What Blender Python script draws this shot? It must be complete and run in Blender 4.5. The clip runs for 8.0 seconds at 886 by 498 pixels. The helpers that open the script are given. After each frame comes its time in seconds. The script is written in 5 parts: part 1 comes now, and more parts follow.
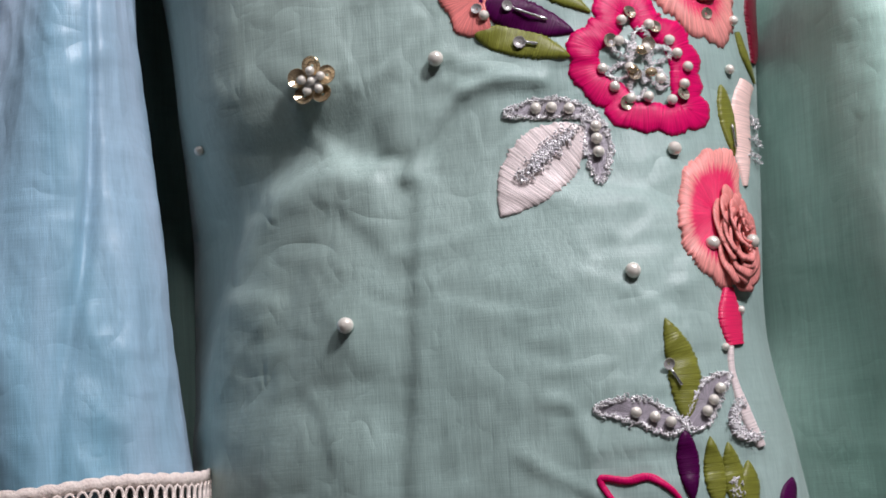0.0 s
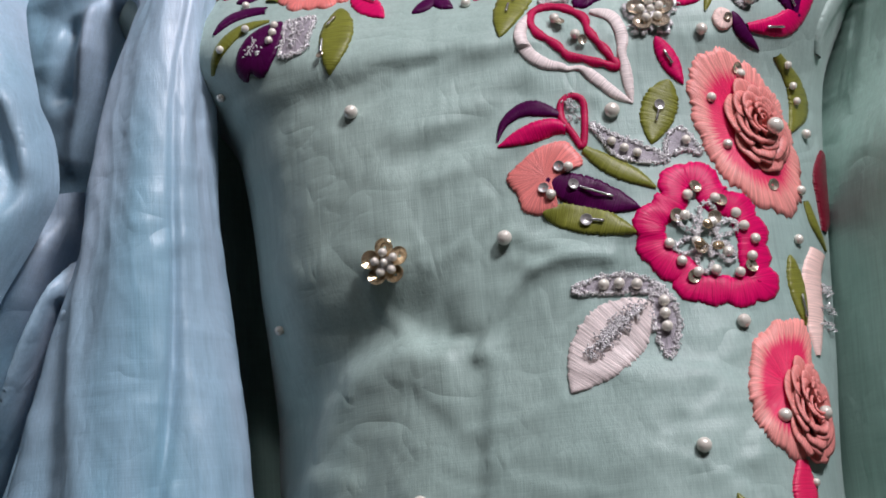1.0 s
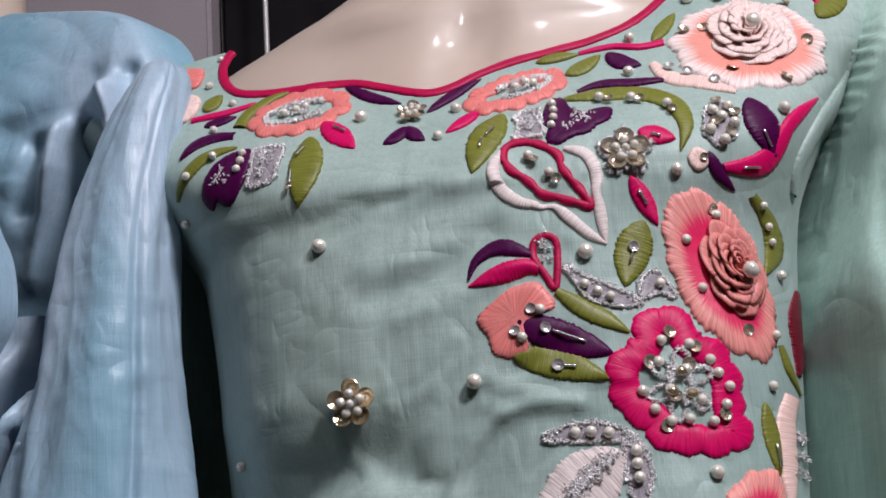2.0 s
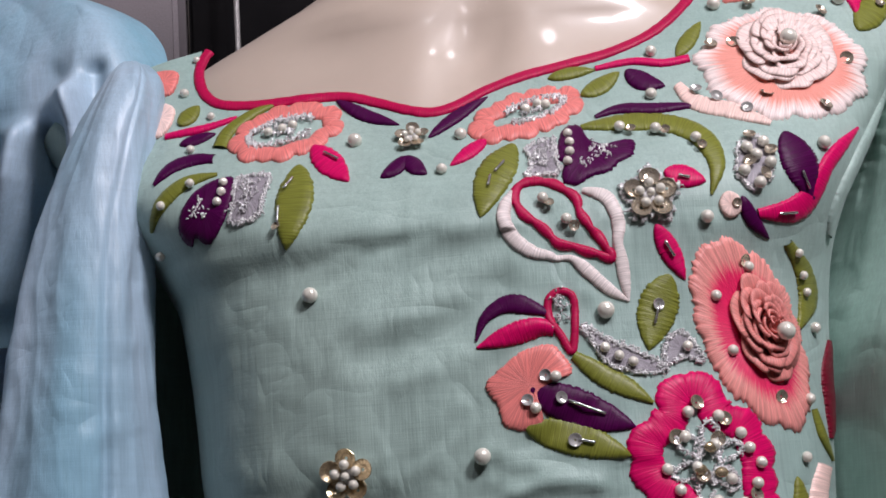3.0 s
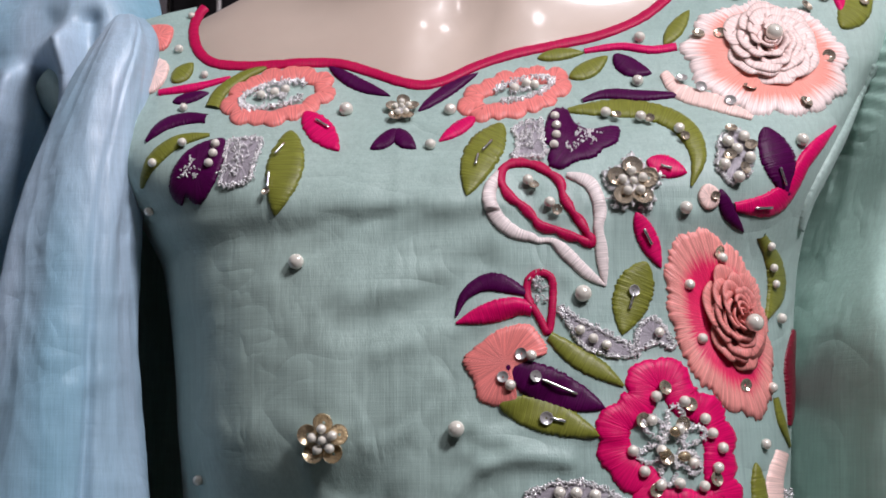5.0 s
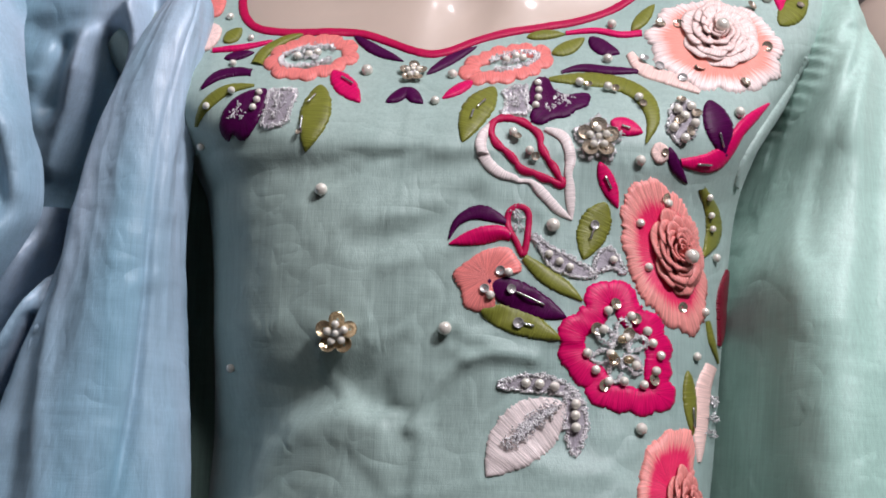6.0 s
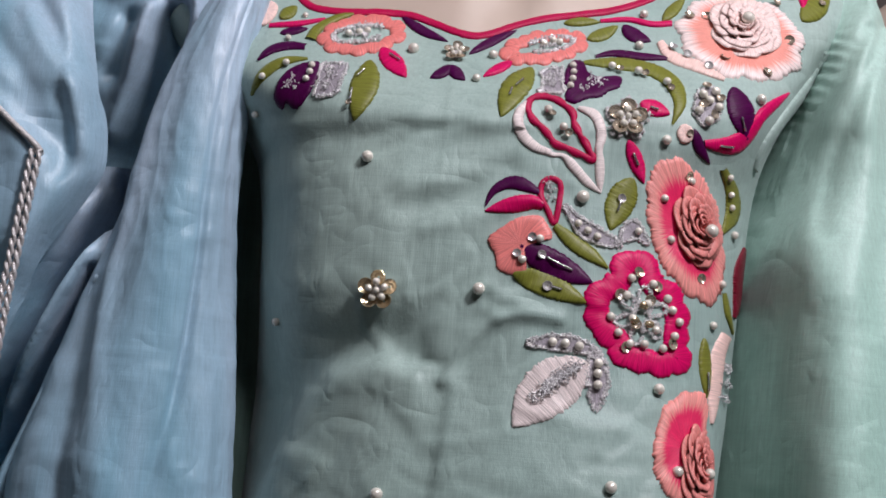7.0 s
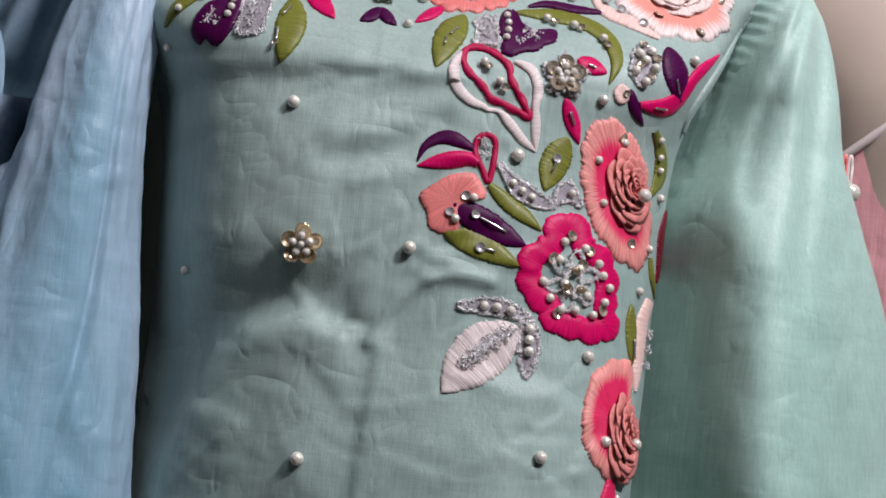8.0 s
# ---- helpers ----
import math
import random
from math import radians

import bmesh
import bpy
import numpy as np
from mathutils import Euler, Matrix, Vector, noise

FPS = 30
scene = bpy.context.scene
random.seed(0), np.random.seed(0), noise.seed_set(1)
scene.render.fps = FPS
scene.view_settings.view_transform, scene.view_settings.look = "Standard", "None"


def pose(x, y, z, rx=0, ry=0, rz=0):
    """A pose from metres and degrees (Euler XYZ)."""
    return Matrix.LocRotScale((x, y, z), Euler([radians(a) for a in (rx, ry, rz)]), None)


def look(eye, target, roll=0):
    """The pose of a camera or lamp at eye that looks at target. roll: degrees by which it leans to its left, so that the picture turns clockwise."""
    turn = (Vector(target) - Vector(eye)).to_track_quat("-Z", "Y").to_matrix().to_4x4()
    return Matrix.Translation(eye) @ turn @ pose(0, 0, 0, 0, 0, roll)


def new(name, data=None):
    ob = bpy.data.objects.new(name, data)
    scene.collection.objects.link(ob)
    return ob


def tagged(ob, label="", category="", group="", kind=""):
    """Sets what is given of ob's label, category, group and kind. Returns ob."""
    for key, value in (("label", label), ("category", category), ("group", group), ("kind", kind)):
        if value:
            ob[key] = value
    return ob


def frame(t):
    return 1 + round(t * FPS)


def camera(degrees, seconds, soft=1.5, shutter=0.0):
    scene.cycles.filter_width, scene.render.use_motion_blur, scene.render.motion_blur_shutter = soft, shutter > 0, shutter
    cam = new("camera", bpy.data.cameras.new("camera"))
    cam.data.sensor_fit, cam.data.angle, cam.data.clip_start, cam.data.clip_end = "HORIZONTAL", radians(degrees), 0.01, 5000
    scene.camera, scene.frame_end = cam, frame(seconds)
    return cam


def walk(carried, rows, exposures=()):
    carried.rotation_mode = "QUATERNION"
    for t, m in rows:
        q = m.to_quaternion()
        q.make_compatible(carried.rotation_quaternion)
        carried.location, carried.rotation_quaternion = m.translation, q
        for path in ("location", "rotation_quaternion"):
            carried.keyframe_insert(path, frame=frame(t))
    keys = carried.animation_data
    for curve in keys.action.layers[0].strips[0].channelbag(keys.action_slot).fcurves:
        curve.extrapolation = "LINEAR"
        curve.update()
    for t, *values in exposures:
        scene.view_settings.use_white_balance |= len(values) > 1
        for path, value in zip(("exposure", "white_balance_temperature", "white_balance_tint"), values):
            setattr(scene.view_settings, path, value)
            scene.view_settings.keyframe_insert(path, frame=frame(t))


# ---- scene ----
cam = camera(30, 8.0, soft=1.7)
PATH = [
    (0, look((0.0612, -0.6832, 1.0303), (0.0088, -0.0080, 1.1207), -3.77)),
    (0.5, look((0.0728, -0.6840, 1.0434), (0.0072, -0.0105, 1.1431), -4.45)),
    (1, look((0.0854, -0.6941, 1.0439), (-0.0138, -0.0241, 1.1955), -4.41)),
    (1.5, look((0.0920, -0.7051, 1.0603), (-0.0029, -0.0296, 1.2386), -4.81)),
    (1.7, look((0.0914, -0.7014, 1.0647), (-0.0006, -0.0316, 1.2515), -4.32)),
    (2.8, look((0.0591, -0.6424, 1.1612), (0.0030, -0.0117, 1.2697), -3.34)),
    (3, look((0.0624, -0.6393, 1.1774), (0.0009, -0.0113, 1.2800), -3.44)),
    (3.5, look((0.0604, -0.6349, 1.1939), (0.0207, -0.0072, 1.2807), -2.42)),
    (4, look((0.0612, -0.6392, 1.2146), (0.0133, -0.0081, 1.3039), -1.46)),
    (4.5, look((0.0554, -0.6446, 1.2158), (0.0051, -0.0075, 1.2999), -1.07)),
    (5, look((0.0509, -0.6614, 1.2003), (0.0061, -0.0053, 1.2710), -0.36)),
    (5.2, look((0.0515, -0.7001, 1.1894), (0.0097, -0.0053, 1.2648), 0.42)),
    (6.3, look((0.0704, -0.8470, 1.1331), (0.0023, -0.0093, 1.2384), 3.50)),
    (6.5, look((0.0740, -0.8722, 1.1376), (-0.0001, -0.0086, 1.2343), 4.23)),
    (7, look((0.0590, -0.8595, 1.1059), (-0.0089, -0.0102, 1.2193), 4.58)),
    (7.5, look((0.0546, -0.8545, 1.1028), (0.0243, -0.0056, 1.1960), 4.72)),
    (8, look((-0.0286, -0.8284, 1.1358), (0.0289, -0.0046, 1.2013), 6.01)),
]

# the clip's camera sets its exposure as it goes
walk(cam, PATH, ((0.0, 0.22), (1.0, 0.0), (3.0, -0.12), (4.5, -0.10), (6.5, 0.05), (7.0, -0.12), (8.0, -0.06)))

# ---- light: shop ceiling lamps over and before the display ----
world = bpy.data.worlds.new("world")
scene.world = world
world.use_nodes = True
world.node_tree.nodes["Background"].inputs[0].default_value = (0.80, 0.82, 0.90, 1)
world.node_tree.nodes["Background"].inputs[1].default_value = 0.008


def ceiling_lamp(at, aim, size, watts, tint):
    lamp = new("lamp_light", bpy.data.lights.new("lamp_light", "AREA"))
    lamp.data.shape, lamp.data.size, lamp.data.energy, lamp.data.color = "DISK", size, watts, tint
    lamp.matrix_world = look(at, aim)


ceiling_lamp((0.88, -1.00, 2.42), (0, 0, 1.25), 0.36, 35, (0.985, 0.94, 1.01))
ceiling_lamp((0.10, -1.20, 2.42), (-0.1, 0, 1.25), 0.12, 3.6, (0.985, 0.945, 1.01))
ceiling_lamp((0.25, -0.48, 2.42), (0.05, 0, 1.25), 0.12, 3.6, (0.985, 0.945, 1.0))


# ---- materials ----
def material(name, colour, rough=0.6, metal=0.0, second=None, mix_scale=40.0, stretch=(1, 1, 1), grain=900.0, bump=0.15, sheen=0.0, coat=0.0,
             spread=(0.35, 0.65), coords="Object", bump_stretch=None, specular=0.5, speckle=(0.86, 1.08)):
    """Colour varied at two scales, with fine relief."""
    m = bpy.data.materials.new(name)
    m.use_nodes = True
    nodes, links = m.node_tree.nodes, m.node_tree.links
    shader = nodes["Principled BSDF"]
    shader.inputs["Roughness"].default_value, shader.inputs["Metallic"].default_value = rough, metal
    shader.inputs["Sheen Weight"].default_value, shader.inputs["Coat Weight"].default_value = sheen, coat
    shader.inputs["Specular IOR Level"].default_value = specular
    where = nodes.new("ShaderNodeTexCoord")

    def noise_at(scale, stretched, detail=3.0):
        mapping, tex = nodes.new("ShaderNodeMapping"), nodes.new("ShaderNodeTexNoise")
        mapping.inputs["Scale"].default_value = stretched
        links.new(where.outputs[coords], mapping.inputs["Vector"])
        links.new(mapping.outputs["Vector"], tex.inputs["Vector"])
        tex.inputs["Scale"].default_value, tex.inputs["Detail"].default_value = scale, detail
        return tex.outputs["Fac"]

    wide, fine = noise_at(mix_scale, stretch), noise_at(grain, bump_stretch or stretch, 2.0)
    second = second or tuple(c * 0.8 for c in colour)
    blend, ramp = nodes.new("ShaderNodeMix"), nodes.new("ShaderNodeMapRange")
    ramp.inputs["From Min"].default_value, ramp.inputs["From Max"].default_value = spread
    links.new(wide, ramp.inputs["Value"])
    blend.data_type = "RGBA"
    links.new(ramp.outputs["Result"], blend.inputs[0])
    blend.inputs[6].default_value, blend.inputs[7].default_value = (*colour, 1), (*second, 1)
    tone, speck = nodes.new("ShaderNodeMix"), nodes.new("ShaderNodeMapRange")
    tone.data_type, tone.blend_type = "RGBA", "MULTIPLY"
    tone.inputs[0].default_value = 1.0
    speck.inputs["From Min"].default_value, speck.inputs["From Max"].default_value = 0.3, 0.7
    speck.inputs["To Min"].default_value, speck.inputs["To Max"].default_value = speckle
    links.new(fine, speck.inputs["Value"])
    links.new(blend.outputs[2], tone.inputs[6])
    links.new(speck.outputs["Result"], tone.inputs[7])
    links.new(tone.outputs[2], shader.inputs["Base Color"])
    relief = nodes.new("ShaderNodeBump")
    relief.inputs["Strength"].default_value, relief.inputs["Distance"].default_value = bump, 0.0006
    links.new(fine, relief.inputs["Height"])
    links.new(relief.outputs["Normal"], shader.inputs["Normal"])
    return m


def woven(name, colour, second, sheen=0.3, rough=0.5, slub=1.0, mix_scale=9.0, stretch=(1, 1, 0.25), crumple=1.0, specular=0.35):
    """Slubbed silk-cotton: fine upright threads with slubs and weaker cross threads, over soft crumples and pressed creases."""
    m = material(name, colour, rough, 0.0, second, mix_scale, stretch, 40, 0.0, sheen, spread=(0.34, 0.66), specular=specular, speckle=(0.93, 1.04))
    nodes, links = m.node_tree.nodes, m.node_tree.links
    shader = nodes["Principled BSDF"]
    where = nodes.new("ShaderNodeTexCoord")

    def noise_at(stretched, scale, detail=2.0, distort=0.0):
        mapping, tex = nodes.new("ShaderNodeMapping"), nodes.new("ShaderNodeTexNoise")
        mapping.inputs["Scale"].default_value = stretched
        links.new(where.outputs["Object"], mapping.inputs["Vector"])
        links.new(mapping.outputs["Vector"], tex.inputs["Vector"])
        tex.inputs["Scale"].default_value, tex.inputs["Detail"].default_value = scale, detail
        tex.inputs["Distortion"].default_value = distort
        return tex.outputs["Fac"]

    def maths(sort, a, b):
        n = nodes.new("ShaderNodeMath")
        n.operation = sort
        for k, v in enumerate((a, b)):
            if isinstance(v, (int, float)):
                n.inputs[k].default_value = v
            else:
                links.new(v, n.inputs[k])
        return n.outputs[0]

    threads = 0.0
    for stretched, scale, weight in (((1, 1, 0.02), 1500, 1.0), ((0.04, 0.04, 1), 1700, 0.45), ((1, 1, 0.012), 520, 0.9), ((0.06, 0.06, 1), 420, 0.35)):
        threads = maths("ADD", maths("MULTIPLY", noise_at(stretched, scale), weight), threads)
    # creases: sharp lines where a slow noise crosses its middle
    creases = 0.0
    for stretched, scale, weight in (((1, 1, 0.6), 22, 1.0), ((0.5, 0.5, 1), 48, 0.55), ((1, 1, 0.6), 90, 0.30)):
        ridge = maths("POWER", maths("ABSOLUTE", maths("SUBTRACT", noise_at(stretched, scale, 0.6, 0.45), 0.5), 0.0), 0.95)
        patch = nodes.new("ShaderNodeMapRange")
        patch.inputs["From Min"].default_value, patch.inputs["From Max"].default_value = 0.42, 0.66
        links.new(noise_at((1, 1, 1.3), scale * 0.45, 1.0), patch.inputs["Value"])
        ridge = maths("MULTIPLY", ridge, patch.outputs["Result"])
        creases = maths("ADD", maths("MULTIPLY", ridge, weight), creases)
    broad, relief = nodes.new("ShaderNodeBump"), nodes["Bump"]
    broad.inputs["Strength"].default_value, broad.inputs["Distance"].default_value = 1.0, 0.0048 * crumple
    links.new(creases, broad.inputs["Height"])
    links.new(broad.outputs["Normal"], relief.inputs["Normal"])
    relief.inputs["Strength"].default_value, relief.inputs["Distance"].default_value = 0.22 * slub, 0.0007
    links.new(threads, relief.inputs["Height"])
    span = nodes.new("ShaderNodeMapRange")
    span.inputs["From Min"].default_value, span.inputs["From Max"].default_value = 0.95, 1.75
    span.inputs["To Min"].default_value, span.inputs["To Max"].default_value = 1 - 0.15 * slub, 1 + 0.15 * slub
    links.new(threads, span.inputs["Value"])
    weave = nodes.new("ShaderNodeMix")
    weave.data_type, weave.blend_type = "RGBA", "MULTIPLY"
    weave.inputs[0].default_value = 1.0
    old = shader.inputs["Base Color"].links[0].from_socket
    links.new(old, weave.inputs[6])
    links.new(span.outputs["Result"], weave.inputs[7])
    links.new(weave.outputs[2], shader.inputs["Base Color"])
    return m


def thread(name, colour, second=None, spread=(0.35, 0.65), mix_scale=3.0):
    """Satin stitch: fine parallel threads that run along the second texture axis."""
    return material(name, colour, 0.36, 0.0, second, mix_scale, (1, 1, 1), 1.0, 0.36, 0.0, specular=0.28, spread=spread, coords="UV", bump_stretch=(1700, 60, 1), speckle=(0.66, 1.18))


def frill(name, inner, outer, turn=0.55):
    """Satin stitch whose colour changes from the middle to the fringe in uneven long and short stitches."""
    m = thread(name, inner, outer)
    nodes, links = m.node_tree.nodes, m.node_tree.links
    where, split, tex = nodes.new("ShaderNodeTexCoord"), nodes.new("ShaderNodeSeparateXYZ"), nodes.new("ShaderNodeTexNoise")
    mapping = nodes.new("ShaderNodeMapping")
    mapping.inputs["Scale"].default_value = (700, 0, 0)
    links.new(where.outputs["UV"], split.inputs[0])
    links.new(where.outputs["UV"], mapping.inputs["Vector"])
    links.new(mapping.outputs["Vector"], tex.inputs["Vector"])
    tex.inputs["Scale"].default_value = 1.0
    add, scaled = nodes.new("ShaderNodeMath"), nodes.new("ShaderNodeMath")
    scaled.operation = "MULTIPLY_ADD"
    links.new(tex.outputs["Fac"], scaled.inputs[0])
    scaled.inputs[1].default_value, scaled.inputs[2].default_value = 0.46, -0.23
    links.new(split.outputs["Y"], add.inputs[0])
    links.new(scaled.outputs[0], add.inputs[1])
    for n in nodes:
        if n.type == "MAPPING" and n.inputs["Scale"].default_value[0] > 1000:
            n.inputs["Scale"].default_value = (2500, 1.6, 1)
    ramp = next(n for n in nodes if n.type == "MAP_RANGE" and abs(n.inputs["To Max"].default_value - 1) < 1e-6)
    ramp.inputs["From Min"].default_value, ramp.inputs["From Max"].default_value = turn - 0.08, turn + 0.08
    links.new(add.outputs[0], ramp.inputs["Value"])
    return m


KURTA = woven("sea_green_silk", (0.35, 0.45, 0.412), (0.285, 0.395, 0.365), 0.08, 0.44, 0.8, specular=0.34)
SLEEVE = woven("sea_green_organza", (0.425, 0.595, 0.53), (0.345, 0.535, 0.465), 0.05, 0.45, 0.8, crumple=0.9)
BLUE = woven("pale_blue_silk", (0.405, 0.515, 0.63), (0.165, 0.365, 0.47), 0.05, 0.38, 0.8, 12.0, (1, 1, 0.20), crumple=1.0, specular=0.45)
PINK = woven("rose_pink_silk", (0.75, 0.36, 0.38), (0.68, 0.32, 0.35), 0.2)
MAGENTA = thread("magenta_thread", (0.66, 0.003, 0.118), (0.56, 0.003, 0.095))
CRIMSON = thread("crimson_thread", (0.50, 0.005, 0.075), (0.38, 0.005, 0.055))
DEEPRED = thread("deep_red_thread", (0.17, 0.004, 0.02), (0.12, 0.004, 0.015))
PURPLE = thread("purple_thread", (0.072, 0.002, 0.056), (0.050, 0.0018, 0.042))
MAGENTA.node_tree.nodes["Principled BSDF"].inputs["Specular IOR Level"].default_value = 0.16
CRIMSON.node_tree.nodes["Principled BSDF"].inputs["Specular IOR Level"].default_value = 0.16
PURPLE.node_tree.nodes["Principled BSDF"].inputs["Specular IOR Level"].default_value = 0.12
OLIVE = thread("olive_thread", (0.21, 0.22, 0.035), (0.15, 0.16, 0.025))
CORAL = thread("coral_thread", (0.80, 0.235, 0.215), (0.72, 0.18, 0.165))
BLUSH = thread("blush_thread", (0.88, 0.66, 0.60), (0.86, 0.56, 0.50))
IVORY = thread("ivory_thread", (0.78, 0.68, 0.66), (0.70, 0.60, 0.58))
FRILL_CORAL = frill("coral_frill_thread", (0.74, 0.02, 0.11), (0.80, 0.30, 0.27), 0.70)
FRILL_PALE = frill("blush_frill_thread", (0.84, 0.32, 0.26), (0.90, 0.74, 0.71), 0.80)
ROSE_CORAL = thread("coral_petal_satin", (0.70, 0.215, 0.195), (0.78, 0.31, 0.28))
ROSE_BLUSH = thread("blush_petal_satin", (0.87, 0.70, 0.66), (0.86, 0.61, 0.57))
BRASS = material("aged_brass", (0.62, 0.50, 0.28), 0.3, 0.9, (0.45, 0.34, 0.17), 90)
SILVER = material("silver_zari", (0.95, 0.935, 0.94), 0.24, 0.45, (0.72, 0.70, 0.71), 900, (1, 1, 1), 1600, 1.0, spread=(0.3, 0.7))
GREY = thread("silver_grey_thread", (0.33, 0.30, 0.33), (0.25, 0.23, 0.26))
BUGLE = material("silver_bugle_bead", (0.8, 0.8, 0.8), 0.15, 0.9, None, 300)
PEARL = material("cream_pearl", (0.84, 0.80, 0.72), 0.16, 0.22, (0.76, 0.72, 0.63), 200, coat=0.8, bump=0.0)
SEQUIN = material("champagne_sequin", (0.70, 0.62, 0.50), 0.12, 0.75, (0.6, 0.5, 0.4), 300, bump=0.05)
CLEAR = material("grey_sequin", (0.62, 0.60, 0.58), 0.14, 0.5, (0.5, 0.48, 0.48), 300, bump=0.05)
GILT = material("gilt_sequin", (0.72, 0.57, 0.36), 0.14, 0.8, (0.6, 0.48, 0.32), 300, bump=0.05)
SKIN = material("mannequin_lacquer", (0.53, 0.43, 0.36), 0.40, 0.0, (0.50, 0.40, 0.335), 12, grain=60, bump=0.0, coat=0.2, speckle=(0.98, 1.01))
SKIN.node_tree.nodes["Principled BSDF"].inputs["Coat Roughness"].default_value = 0.10
LACE = material("cream_cotton_lace", (0.80, 0.70, 0.63), 0.8, 0.0, (0.72, 0.61, 0.55), 300, bump=0.8)
CORD = material("silver_cord", (0.70, 0.67, 0.66), 0.4, 0.3, (0.5, 0.47, 0.47), 900, bump=1.0)
DARK = material("black_fabric", (0.006, 0.0055, 0.0065), 0.85, 0.0, (0.01, 0.009, 0.01), 20, specular=0.1)
MAUVE = material("mauve_grey_board", (0.30, 0.26, 0.28), 0.7, 0.0, (0.26, 0.23, 0.25), 6)
WALL = material("beige_painted_wall", (0.30, 0.26, 0.24), 0.7, 0.0, (0.26, 0.23, 0.21), 4)
FLOOR = material("grey_floor_tile", (0.16, 0.15, 0.145), 0.35, 0.0, (0.13, 0.12, 0.115), 3)
PAINT = material("white_ceiling_paint", (0.7, 0.7, 0.7), 0.8, 0.0, (0.66, 0.66, 0.66), 4)


# ---- mesh helpers ----
def mesh_object(name, verts, faces, mat, parent=None, uvs=None, label="", flat=False):
    me = bpy.data.meshes.new(name)
    me.from_pydata([tuple(v) for v in verts], [], faces)
    if uvs is not None:
        layer = me.uv_layers.new(name="threads")
        for loop in me.loops:
            layer.data[loop.index].uv = uvs[loop.vertex_index]
    me.materials.append(mat)
    if not flat:
        me.polygons.foreach_set("use_smooth", [True] * len(me.polygons))
    me.update()
    ob = new(name, me)
    ob.parent = parent
    if label:
        tagged(ob, label)
    return ob


def grid_faces(rows, cols, closed=False, base=0):
    faces = []
    for r in range(rows - 1):
        for c in range(cols if closed else cols - 1):
            d = (c + 1) % cols
            faces.append((base + r * cols + c, base + r * cols + d, base + (r + 1) * cols + d, base + (r + 1) * cols + c))
    return faces


def glide(points, count, closed=False):
    """Points spaced evenly on a smooth curve through the given ones."""
    p = [np.array(q, float) for q in points]
    n, fine = len(p), []
    for k in range(n if closed else n - 1):
        a, b, c, d = ((p[(k + j) % n] for j in (-1, 0, 1, 2)) if closed else (p[min(max(k + j, 0), n - 1)] for j in (-1, 0, 1, 2)))
        for s in np.linspace(0, 1, 12, endpoint=False):
            fine.append(0.5 * (2*b + (c - a)*s + (2*a - 5*b + 4*c - d)*s*s + (3*b - a - 3*c + d)*s**3))
    fine.append(p[0] if closed else p[-1])
    fine = np.array(fine)
    run = np.r_[0, np.cumsum(np.linalg.norm(np.diff(fine, axis=0), axis=1))]
    want = np.linspace(0, run[-1], count, endpoint=not closed)
    return np.stack([np.interp(want, run, fine[:, j]) for j in range(fine.shape[1])], 1), run[-1]


# ---- the kurta's surface ----
def curve(table, z):
    """Smooth value through rows of (z, value), z falling."""
    z = min(max(z, table[-1][0]), table[0][0])
    k = 0
    while k < len(table) - 2 and z < table[k + 1][0]:
        k += 1
    (za, a), (zb, b) = table[k], table[k + 1]
    def slope(j):
        lo, hi = table[max(j - 1, 0)], table[min(j + 1, len(table) - 1)]
        return (hi[1] - lo[1]) / (hi[0] - lo[0])
    d = zb - za
    s = (z - za) / d
    return ((2*s**3 - 3*s**2 + 1) * a + (s**3 - 2*s**2 + s) * d * slope(k)
            + (3*s**2 - 2*s**3) * b + (s**3 - s**2) * d * slope(k + 1))


# the kurta's front: how far it stands out, its sideways lean and its half width, by height
OUT = ((1.43, 0.112), (1.41, 0.088), (1.38, 0.064), (1.345, 0.038), (1.31, 0.008), (1.29, -0.002), (1.27, -0.0055), (1.235, -0.0095), (1.20, -0.012),
       (1.175, -0.012), (1.15, -0.0135), (1.13, -0.017), (1.10, -0.0225), (1.06, -0.027), (0.90, -0.03))
LEAN = ((1.43, 0.0), (1.30, 0.0), (1.25, -0.03), (1.19, -0.09), (1.13, -0.18), (1.10, -0.22), (1.05, -0.22), (0.90, -0.15))
HALF = ((1.43, 0.226), (1.39, 0.219), (1.37, 0.207), (1.35, 0.192), (1.333, 0.183), (1.303, 0.168), (1.28, 0.160), (1.24, 0.155), (1.15, 0.148), (1.08, 0.142), (1.03, 0.150), (0.90, 0.170))
ROUND = ((1.43, 5.0), (1.33, 5.0), (1.27, 2.6), (1.20, 2.4), (0.90, 2.4))
HALF_LEFT = ((1.43, 0.235), (1.38, 0.22), (1.34, 0.185), (1.30, 0.148), (1.27, 0.131), (1.20, 0.124), (1.10, 0.128), (1.04, 0.13), (0.90, 0.14))


GRID_X, GRID_Z = np.arange(-0.26, 0.2605, 0.001), np.arange(0.88, 1.4605, 0.001)
XX, ZZ = np.meshgrid(GRID_X, GRID_Z)
DRAPE = np.zeros_like(XX)


